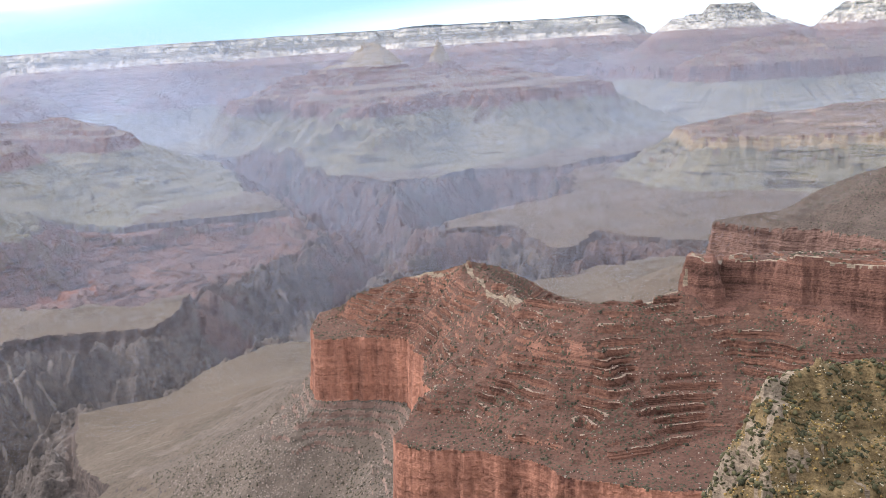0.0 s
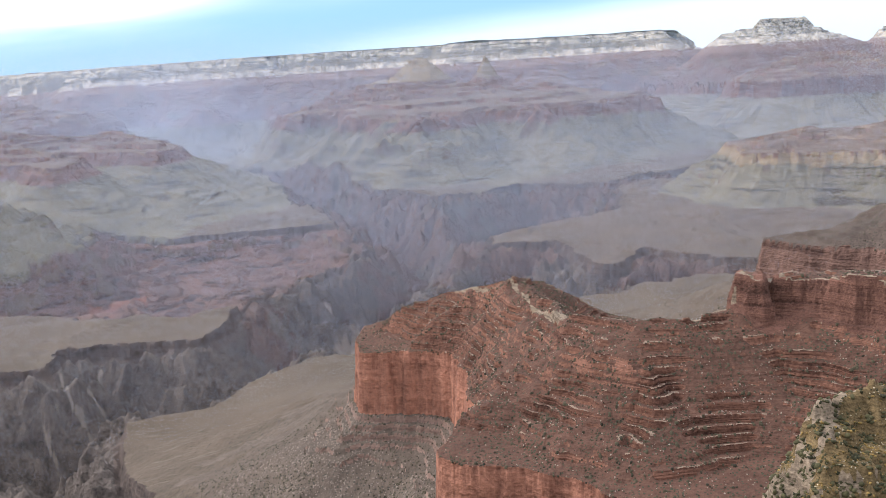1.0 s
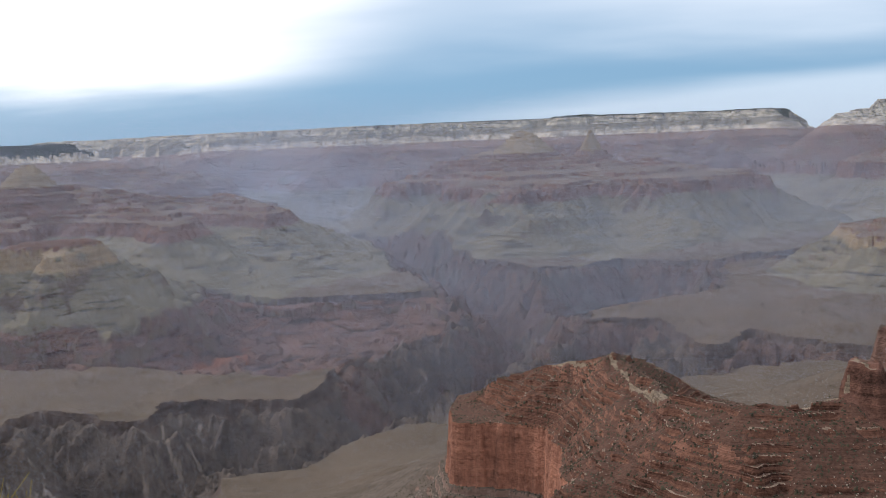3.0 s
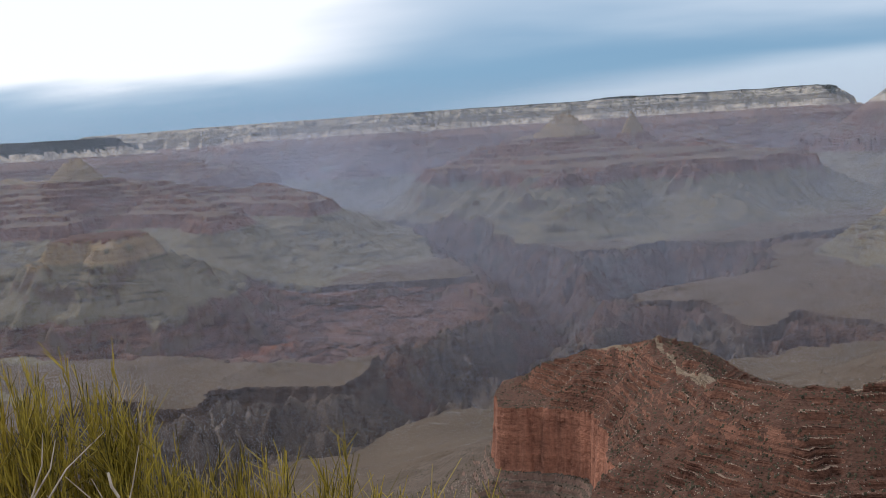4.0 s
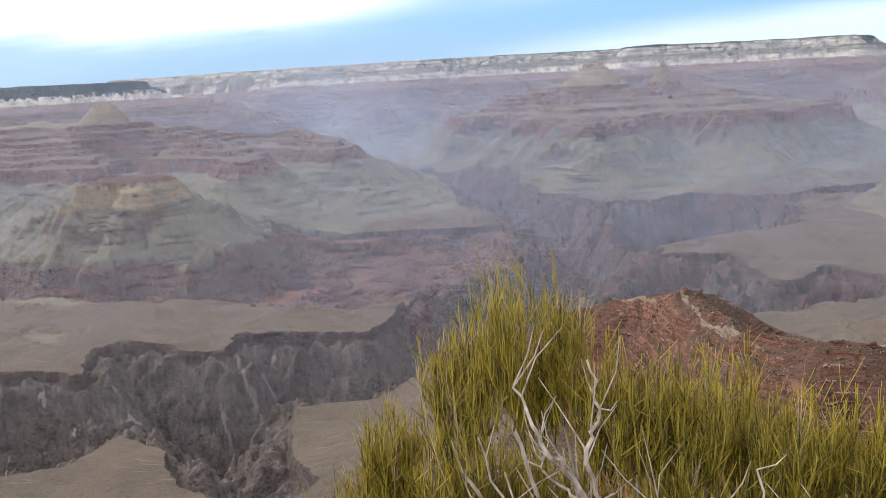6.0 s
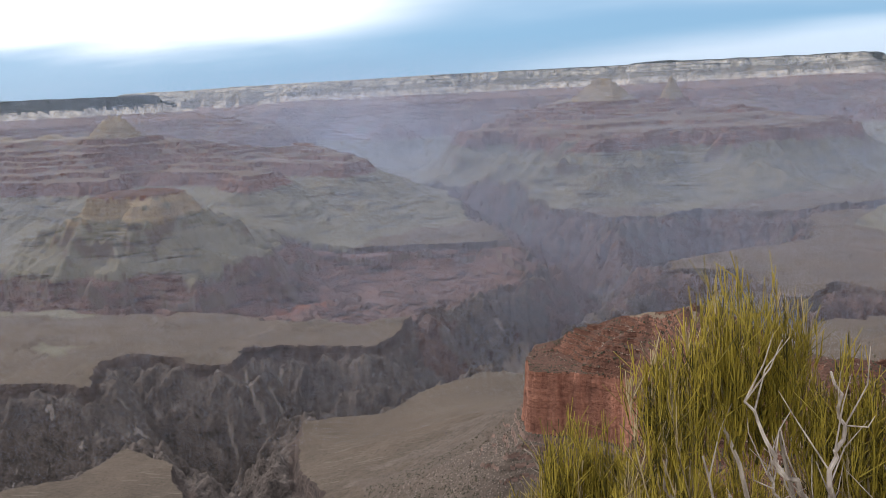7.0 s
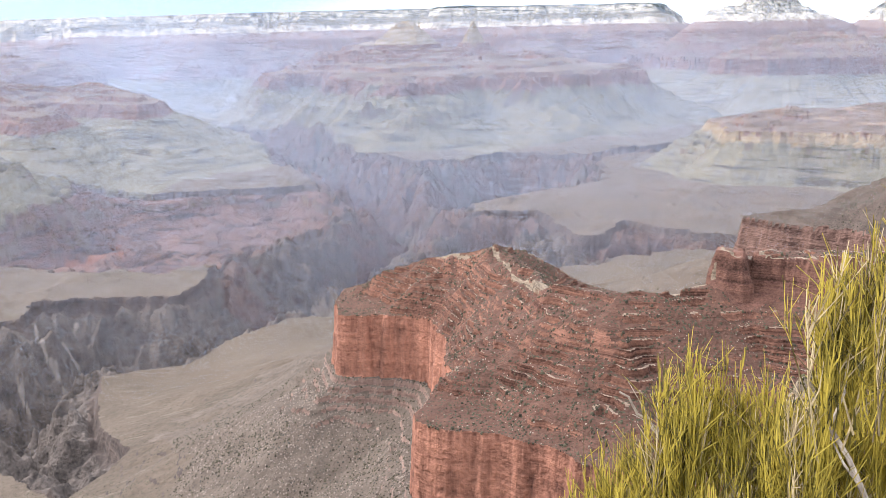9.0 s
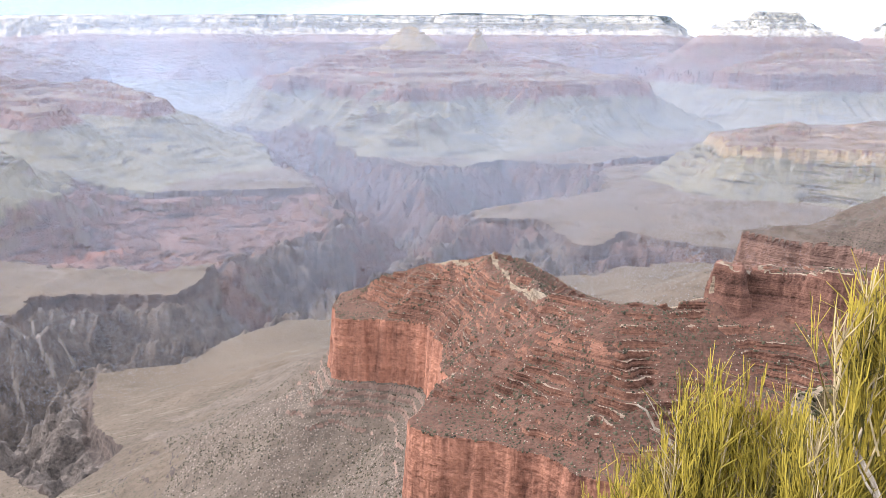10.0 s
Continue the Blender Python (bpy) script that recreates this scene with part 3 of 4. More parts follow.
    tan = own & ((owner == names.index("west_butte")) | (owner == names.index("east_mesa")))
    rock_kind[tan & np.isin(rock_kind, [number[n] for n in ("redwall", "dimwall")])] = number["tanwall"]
    spires = own & ((owner == names.index("west_mesa")) | (owner == names.index("middle_mesa")))
    rock_kind[spires & ((rock_kind == number["coconino"]) | (rock_kind == number["toroweap"]) | (rock_kind == number["kaibab"]) | (rock_kind == number["hermit"]))] = number["palecone"]
    wooded = own & (owner == names.index("west_plateau"))
    rock_kind[wooded & ((rock_kind == number["kaibab"]) | (rock_kind == number["toroweap"]))] = number["forest"]
    bare = own & ((owner == names.index("flat_temple")) | (owner == names.index("pale_temple")))
    rock_kind[bare & ((rock_kind == number["forest"]) | (rock_kind == number["toroweap"]))] = number["kaibab"]
    rock_kind[(capped == 1) & (owner == 0) & (rel > 0)] = number["capwall"]
    rock_kind[(capped == 3) & (owner == 0) & (rel > 0)] = number["lip"]
    rock_kind[(capped == 2) & (owner == 0) & (rel > 0)] = number["crag"]
    for line, wide in ((MASSES["near_butte"]["ridges"][0][0][1:], 1.5), (MASSES["near_butte"]["ridges"][3][0], 2)):
        off = -crest(x, y, [(a, b, 0) for a, b, _ in line], 1.0)
        rock_kind[(owner == 0) & (rel > 0) & (off < wide + 9 * w3 + 6 * w2)] = number["crag"]
    rock_kind[on_bench] = np.where(bench[on_bench] < 18, number["tapeats"], number["hakatai"])
    rock_kind[cut > 0] = np.where(cut[cut > 0] < 34, number["tapeats"], number["schist"])
    rock_kind[(cut > 0) & (z < -1290) & (np.hypot(x + 390, y - 4600) < 170)] = number["sand"]
    rock_kind[(cut >= 34) & (y > 3300) & (w1 + 0.5 * w2 + np.clip((y - 4200) / 2500, -0.3, 0.25) > 0.0)] = number["redschist"]
    rock_kind[on_bench & (np.hypot(x + 1500, (y - 4480) * 0.6) < 80 + 160 * w2)] = number["ember"]
    rock_kind[(cut > 60) & (z < -1195) & (np.hypot((x + 362) * 2.2, y - 4030) < 200 + 200 * w2)] = number["sand"]
    for line in CHUTES:
        off = -crest(x + 12 * w2, y + 12 * w3, [(a, b, 0) for a, b in line], 1.0)
        rock_kind[(cut > 20) & (off < 2.5 + 5 * w3)] = number["chute"]
    owner[(cut > 0)] = -2
    owner[on_bench] = -3
    # the south rim falls away below the standing place
    back = y - 5 + 0.10 * np.abs(x) + 9 * w2 * np.clip(np.hypot(x, y) / 150, 0, 1)
    south = -6.8 - np.maximum(back, 0) * 0.97 - 0.04 * np.abs(x) * (back > 0)
    south = np.where(back > 25, ledges(south, 42, 0.4 * w1, 0.7), south)
    south = np.where((south < -540) & (south > -700), -540 - (-540 - south) * 3.5, south)
    win = south > z
    z, owner = np.where(win, south, z), np.where(win, -4, owner)
    for a, b, n in ((-9, 99, "forest"), (-130, -9, "kaibab"), (-200, -130, "toroweap"), (-290, -200, "coconino"), (-360, -290, "hermit"), (-560, -360, "supai"), (-2000, -560, "talus")):
        rock_kind[win & (z >= a) & (z < b)] = number[n]
    rock_kind[win & (np.hypot(x, y) < 70)] = number["crag"]
    for line, fall in SPUR:
        rag = ridged(x, y, 26, 3, 14.0)
        hs = crest(x + 14 * w2, y + 14 * w3, line, fall) + 9 * w2 + 12 * (w3 - 0.1) + 9 * (rag - 0.1)
        hs = hs + 7 * (ridged(x, y, 13, 3, 33.0) - 0.1)
        hs = hs - 1.7 * np.maximum(0, 0.455 * y - x + 14 * w2 + 10 * (w3 - 0.1))
        hs = 0.35 * hs + 0.65 * ledges(hs, 9, 0.4 * w2, 0.75)
        win = hs > z
        z, owner = np.where(win, hs, z), np.where(win, -5, owner)
        rock_kind[win] = np.where(fbm(x, y, 16, 3, shift=61.0) + np.clip((0.50 * y - x) / 60, -0.3, 0.3) > 0.2, number["crag"], number["spur"])[win]
    return z, owner, rock_kind


def heading_steps():
    a = [-180.0]
    while a[-1] < 180:
        at = a[-1]
        a.append(at + (0.077 if -37.5 <= at < 32.5 else 0.6 if -60 <= at < 60 else 4.0))
    a[-1] = 180.0
    return np.radians(np.array(a))


def range_steps():
    out = [2.6]
    while out[-1] < 16200:
        d = out[-1]
        out.append(d * (1 + (0.05 if d < 330 else 0.0034 if d < 470 else 0.006 if d < 520 else 0.012 if d < 950 else 0.0022 if d < 2000 else 0.0036 if d < 6500 else 0.0026 if d < 12300 else 0.0017 if d < 14000 else 0.01)))
    return np.array(out)


def mesh_from(name, verts, quads):
    """A mesh from arrays of corners and four-sided faces."""
    used, back = np.unique(quads.ravel(), return_inverse=True)
    me = bpy.data.meshes.new(name)
    me.vertices.add(len(used))
    me.vertices.foreach_set("co", verts[used].astype(np.float32).ravel())
    me.loops.add(quads.size)
    me.loops.foreach_set("vertex_index", back.astype(np.int32).ravel())
    me.polygons.add(len(quads))
    me.polygons.foreach_set("loop_start", np.arange(0, quads.size, 4, dtype=np.int32))
    me.update(calc_edges=True)
    return me


LABELS = {
    "near_butte": "long red layered rock butte with scrubby ledges and a sheer cliff",
    "east_ridge": "red rock ridge with a banded cliff beyond the butte",
    "west_butte": "flat-topped tan butte standing on grey-green shale slopes",
    "west_mesa": "broad layered red mesa with a pale cone on its ridge",
    "west_plateau": "wooded plateau edge with a pale cliff band under it",
    "north_rim": "distant forested canyon rim above white and red cliffs",
    "middle_mesa": "hazy red temple mesa with a spire above shale slopes",
    "east_mesa": "red and tan ledged mesa above grey shale slopes",
    "far_temple": "distant dark red rock temple beneath the rim",
    "pale_temple": "distant pale pinkish butte beyond the canyon",
    "flat_temple": "distant flat-topped pale butte standing above the rim",
}
SETTING = {"ground": "grey shale platform of the canyon floor", "gorge": "dark steep inner gorge cut into the platform", "bench": "low red shale bench above the gorge",
           "rim_wall": "steep layered wall of the south rim", "rim_spur": "pale rocky spur of the rim dotted with junipers"}
PART_NAMES = {"brush": "scrub_slope", "dimwall": "red_cliff", "dimledge": "ledge_slope", "tanwall": "tan_cliff", "palecone": "pale_cone", "capwall": "cap_cliff", "scree": "scree_slope", "sand": "sandbar", "chute": "debris_chute", "redschist": "maroon_wall", "ember": "orange_slope", "crag": "crag", "lip": "ledge_lip", "ledge": "sandstone_ledge", "band": "shale_band", "footledge": "foot_ledge", "spur": "stony_slope", "talus": "shale_slope", "redwall": "red_cliff", "supai": "ledge_slope", "hermit": "red_slope", "coconino": "pale_cliff", "toroweap": "wooded_slope", "kaibab": "grey_cliff",
              "forest": "forest_top", "schist": "dark_wall", "tapeats": "brown_ledge", "hakatai": "red_bench", "tonto": "shale_floor"}


def separate(quads):
    """Split faces into the pieces that hang together, the largest first."""
    used, q = np.unique(quads.ravel(), return_inverse=True)
    q = q.reshape(-1, 4)
    label = np.arange(len(used))
    while True:
        low = label[q].min(1)
        fresh = label.copy()
        np.minimum.at(fresh, q.ravel(), np.repeat(low, 4))
        fresh = fresh[fresh]
        if (fresh == label).all():
            break
        label = fresh
    names, piece, size = np.unique(label[q[:, 0]], return_inverse=True, return_counts=True)
    order = np.argsort(-size)
    big = [n for n in order[:40] if size[n] >= 60]
    rest = ~np.isin(piece, big)
    return [quads[piece == n] for n in big], quads[rest]


def build_land():
    az, rad = heading_steps(), range_steps()
    A, R = np.meshgrid(az, rad)
    X, Y = (np.sin(A) * R).astype(np.float32), (np.cos(A) * R).astype(np.float32)
    Z, owner, kind = land(X, Y)
    nr, na = X.shape
    verts = np.stack([X * S, Y * S, Z * S + EYE], -1).reshape(-1, 3)
    i = np.arange(nr * na).reshape(nr, na)
    quads = np.stack([i[:-1, :-1], i[:-1, 1:], i[1:, 1:], i[1:, :-1]], -1).reshape(-1, 4)
    # a face takes the rock of its highest corner
    zq = Z.ravel()[quads]
    top = quads[np.arange(len(quads)), zq.argmax(1)]
    fo, fk = owner.ravel()[top], kind.ravel()[top]
    kinds = list(MAT)
    # the steep faces among the slopes are the bare ledges
    a, b, c, d = (verts[quads[:, k]] for k in range(4))
    up = np.cross(c - a, d - b)
    lean = np.abs(up[:, 2]) / (np.linalg.norm(up, axis=1) + 1e-9)
    # a steep face that touches a cliff belongs to it
    walls = [kinds.index(n) for n in ("redwall", "dimwall", "tanwall", "capwall", "coconino", "ledge")]
    for c4 in range(4):
        kc = kind.ravel()[quads[:, c4]]
        hold = (lean < 0.55) & np.isin(kc, walls) & (owner.ravel()[quads[:, c4]] == fo)
        fk[hold] = kc[hold]
    for soil, bare, limit in (("supai", "ledge", 0.70), ("dimledge", "dimwall", 0.74), ("talus", "band", 0.50), ("tonto", "tapeats", 0.86), ("hakatai", "band", 0.55), ("scree", "footledge", 0.55), ("lip", "ledge", 0.78)):
        fk[(fk == kinds.index(soil)) & (lean < limit)] = kinds.index(bare)
    things = {}
    for o in np.unique(fo):
        if o >= 0:
            name = list(MASSES)[o]
            holder = tagged(new(name), LABELS[name], "rock butte" if "butte" in name or "temple" in name else "mesa")
        else:
            name = {-1: "ground", -2: "gorge", -3: "bench", -4: "rim_wall", -5: "rim_spur"}[int(o)]
            holder = None
        for kd in np.unique(fk[fo == o]):
            pick = quads[(fo == o) & (fk == kd)]
            if len(pick) < 1:
                continue
            mname = PART_NAMES[kinds[kd]]
            if holder is None:
                if o not in things:
                    things[o] = tagged(new(name), SETTING[name], "ground", kind="structure")
                over = things[o]
            else:
                over = holder
            pieces, rest = ([pick], pick[:0]) if kinds[kd] not in ("ledge", "lip", "crag", "band", "tapeats", "dimwall", "dimledge", "talus", "hakatai", "schist", "redschist", "footledge", "toroweap", "kaibab", "coconino") else separate(pick)
            for n, faces in enumerate(pieces + [rest]):
                if len(faces):
                    me = mesh_from(mname, verts, faces)
                    me.materials.append(MAT[kinds[kd]])
                    part_ob = new(mname, me)
                    part_ob.parent = over
                    if n == len(pieces):
                        tagged(part_ob, kind="stuff")
    return X, Y, Z, owner, kind


LAND = build_land()


def haze_sheet(at, low, high, wide, cover, spacing, seed):
    """Stands in for hazy air: a sheet of level pale threads, finer than the eye can part, thinning upwards and along.
    """
    n, cuts = int((high - low) / spacing), 14
    z = low + (np.arange(n) + 0.5) * spacing
    loose = np.random.default_rng(int(seed * 10) + 5)
    x = wide * np.linspace(-1, 1, cuts + 1)
    X, Zm = np.meshgrid(x, z)
    Zm = Zm + spacing * loose.uniform(-0.62, 0.62, Zm.shape) - (0.032 + 0.012 * math.sin(7 * seed)) * X
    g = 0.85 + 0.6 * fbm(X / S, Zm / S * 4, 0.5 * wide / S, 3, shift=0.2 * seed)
    # the threads thicken along a slanting band in the north-west
    g = g + HAZE_BAND * np.exp(-((X / at + 0.265 - 0.6 * (Zm - EYE) / at) / 0.075) ** 2) * np.clip((at / S - 4500) / 3000, 0, 1)
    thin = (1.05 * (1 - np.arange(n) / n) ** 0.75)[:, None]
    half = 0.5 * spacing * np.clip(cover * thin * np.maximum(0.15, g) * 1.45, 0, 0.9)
    v = np.stack([np.stack([X, X * 0 + at, Zm - half], -1), np.stack([X, X * 0 + at, Zm + half], -1)], 0)
    i = np.arange(2 * n * (cuts + 1)).reshape(2, n, cuts + 1)
    quads = np.stack([i[0, :, :-1], i[0, :, 1:], i[1, :, 1:], i[1, :, :-1]], -1).reshape(-1, 4)
    return mesh_from("veil", v.reshape(-1, 3), quads)


def build_haze():
    # solid bluish threads, added to imitate the haze of the air
    m = bpy.data.materials.new("haze_thread")
    m.use_nodes = True
    b = m.node_tree.nodes["Principled BSDF"]
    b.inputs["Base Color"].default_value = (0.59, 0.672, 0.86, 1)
    b.inputs["Roughness"].default_value = 1.0
    b.inputs["Specular IOR Level"].default_value = 0.0
    holder = tagged(new("haze"), "sheets of fine bluish threads imitating smoky haze over the canyon", "haze", kind="stuff")
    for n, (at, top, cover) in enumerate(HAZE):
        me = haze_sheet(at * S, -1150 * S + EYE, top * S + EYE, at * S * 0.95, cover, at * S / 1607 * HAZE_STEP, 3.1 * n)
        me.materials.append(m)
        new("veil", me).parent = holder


HAZE_BAND = 0.65
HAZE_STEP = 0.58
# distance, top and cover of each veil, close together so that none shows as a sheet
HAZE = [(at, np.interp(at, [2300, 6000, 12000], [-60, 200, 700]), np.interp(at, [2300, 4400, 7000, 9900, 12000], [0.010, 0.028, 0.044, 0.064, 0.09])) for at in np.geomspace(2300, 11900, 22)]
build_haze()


# ---- the shrub on the rim ledge ----


def plain(name, dark, light, size, rough=0.7, stretch=(1, 1, 1), per_piece=0.0):
    """A small thing's material: two tones by noise, and by piece."""
    m = bpy.data.materials.new(name)
    m.use_nodes = True
    nt = m.node_tree
    b = nt.nodes["Principled BSDF"]
    b.inputs["Roughness"].default_value = rough
    b.inputs["Specular IOR Level"].default_value = 0.25
    geo = nt.nodes.new("ShaderNodeNewGeometry")
    mp = nt.nodes.new("ShaderNodeMapping")
    mp.inputs["Scale"].default_value = [k / size for k in stretch]
    n = nt.nodes.new("ShaderNodeTexNoise")
    n.inputs["Scale"].default_value, n.inputs["Detail"].default_value = 1.0, 4.0
    nt.links.new(geo.outputs["Position"], mp.inputs[0])
    nt.links.new(mp.outputs[0], n.inputs["Vector"])
    mix = nt.nodes.new("ShaderNodeMath")
    mix.operation = "MULTIPLY_ADD"
    mix.inputs[1].default_value = per_piece
    nt.links.new(geo.outputs["Random Per Island"], mix.inputs[0])
    nt.links.new(n.outputs["Fac"], mix.inputs[2])
    ramp = nt.nodes.new("ShaderNodeValToRGB")
    el = ramp.color_ramp.elements
    el[0].position, el[0].color = 0.3 + 0.2 * per_piece, (*dark, 1)
    el[1].position, el[1].color = 0.7 + 0.7 * per_piece, (*light, 1)
    nt.links.new(mix.outputs[0], ramp.inputs[0])
    nt.links.new(ramp.outputs[0], b.inputs["Base Color"])
    return m


TWIG = plain("green_twig", (0.034, 0.03, 0.006), (0.345, 0.262, 0.036), 0.03, 0.6, per_piece=0.8)
STRAW = plain("dry_twig", (0.10, 0.07, 0.035), (0.42, 0.33, 0.19), 0.02, 0.7, per_piece=0.8)
BARK = plain("grey_bark", (0.16, 0.125, 0.10), (0.58, 0.49, 0.41), 0.012, 0.85, (1, 1, 0.25))


def tube(verts, faces, path, r0, r1, sides=4):
    """Add a tapered tube along a path to lists of corners and faces."""
    first = len(verts)
    n = len(path)
    for k, p in enumerate(path):
        ahead = (path[min(k + 1, n - 1)] - path[max(k - 1, 0)]).normalized()
        side = ahead.cross(Vector((0.31, 0.77, 0.12))).normalized()
        up = ahead.cross(side)
        r = r0 + (r1 - r0) * k / (n - 1)
        for c in range(sides):
            a = 2 * math.pi * c / sides
            verts.append(p + side * math.cos(a) * r + up * math.sin(a) * r)
    for k in range(n - 1):
        for c in range(sides):
            a, b = first + k * sides + c, first + k * sides + (c + 1) % sides
            faces.append((a, b, b + sides, a + sides))
    faces.append(tuple(first + (n - 1) * sides + c for c in range(sides)))
    faces.append(tuple(first + c for c in reversed(range(sides))))


def part(name, verts, faces, material, parent, label=""):
    me = bpy.data.meshes.new(name)
    me.from_pydata([tuple(v) for v in verts], [], faces)
    me.materials.append(material)
    ob = new(name, me)
    ob.parent = parent
    return tagged(ob, label)


def broom(parent, tip, count, tall, wide, rnd, lean=(0, 0)):
    """A tuft of upright jointed twigs, forked at their joints, that ends at the tip's height."""
    verts, faces = [], []
    dry, dry_faces = [], []
    base = Vector((tip[0] - lean[0] * tall, tip[1] - lean[1] * tall, tip[2] - tall))
    for _ in range(count // 3):
        # a stem leaves the tuft's foot, bends upwards and carries a spray of forked twigs
        a, r = rnd.uniform(0, 2 * math.pi), wide * math.sqrt(rnd.random())
        high = tall * rnd.uniform(0.42, 0.86) if rnd.random() < 0.9 else tall * rnd.uniform(0.88, 1.0)
        off = Vector((math.cos(a) * r, math.sin(a) * r, 0))
        start = base + off * 0.45 + Vector((0, 0, rnd.uniform(0, 0.3) * tall))
        end = base + off * rnd.uniform(0.75, 1.15) + Vector((lean[0] * high + rnd.gauss(0, 0.008), lean[1] * high + rnd.gauss(0, 0.008), high))
        if end.z < start.z + 0.05:
            end.z = start.z + rnd.uniform(0.05, 0.1)
        bow = Vector((off.x, off.y, 0)) * rnd.uniform(0.05, 0.3) + Vector((rnd.gauss(0, 0.005), rnd.gauss(0, 0.005), 0))
        dead = rnd.random() < 0.09
        vs, fs = (dry, dry_faces) if dead else (verts, faces)
        thick = rnd.uniform(0.0007, 0.0013)
        tube(vs, fs, [start.lerp(end, t) + bow * math.sin(math.pi * t) for t in (0, 0.25, 0.5, 0.75, 1)], thick, thick * 0.5)
        for _ in range(rnd.randint(6, 11)):
            t = rnd.uniform(0.15, 0.9)
            p = start.lerp(end, t) + bow * math.sin(math.pi * t)
            turn, spread = rnd.uniform(0, 2 * math.pi), rnd.uniform(0.06, 0.3)
            go = Vector((math.cos(turn) * spread, math.sin(turn) * spread, 1)).normalized() * rnd.uniform(0.02, 0.06) * (1.15 - 0.5 * t)
            mid = p + go * 0.45 + Vector((go.x, go.y, 0)) * 0.35
            tip_at = p + go + Vector((0, 0, 0.004))
            tube(vs, fs, [p, mid, tip_at], thick * 0.8, thick * 0.4, 3)
            for _ in range(rnd.choice((0, 1, 1, 2))):
                q = p.lerp(mid, rnd.uniform(0.3, 1))
                fork = Vector((rnd.gauss(go.x, 0.012), rnd.gauss(go.y, 0.012), rnd.uniform(0.015, 0.045)))
                tube(vs, fs, [q, q + fork], thick * 0.65, thick * 0.35, 3)
    if dry:
        part("dry_tuft", dry, dry_faces, STRAW, parent, "dry straw-coloured twigs")
    return part("twig_tuft", verts, faces, TWIG, parent)


def limb(parent, points, r0, r1, rnd, bare=0):
    """A crooked woody branch through the points, with short dead side twigs."""
    verts, faces = [], []
    pts = [Vector(p) for p in points]
    path = []
    for a, b in zip(pts, pts[1:]):
        for k in range(5):
            path.append(a.lerp(b, k / 5) + Vector((rnd.gauss(0, 0.003), rnd.gauss(0, 0.003), rnd.gauss(0, 0.002))))
    path.append(pts[-1])
    tube(verts, faces, path, r0, r1, 6)
    for _ in range(bare):
        k = rnd.randrange(len(path) // 3, len(path))
        go = Vector((rnd.gauss(0, 0.5), rnd.gauss(0, 0.4), rnd.uniform(0.5, 1.3))).normalized() * rnd.uniform(0.03, 0.11)
        kink = path[k] + go * 0.55 + Vector((rnd.gauss(0, 0.006), rnd.gauss(0, 0.006), 0))
        tube(verts, faces, [path[k], kink, path[k] + go], r1 * 0.8, r1 * 0.3, 5)
    return part("branch", verts, faces, BARK, parent, "weathered pale grey bare branch")


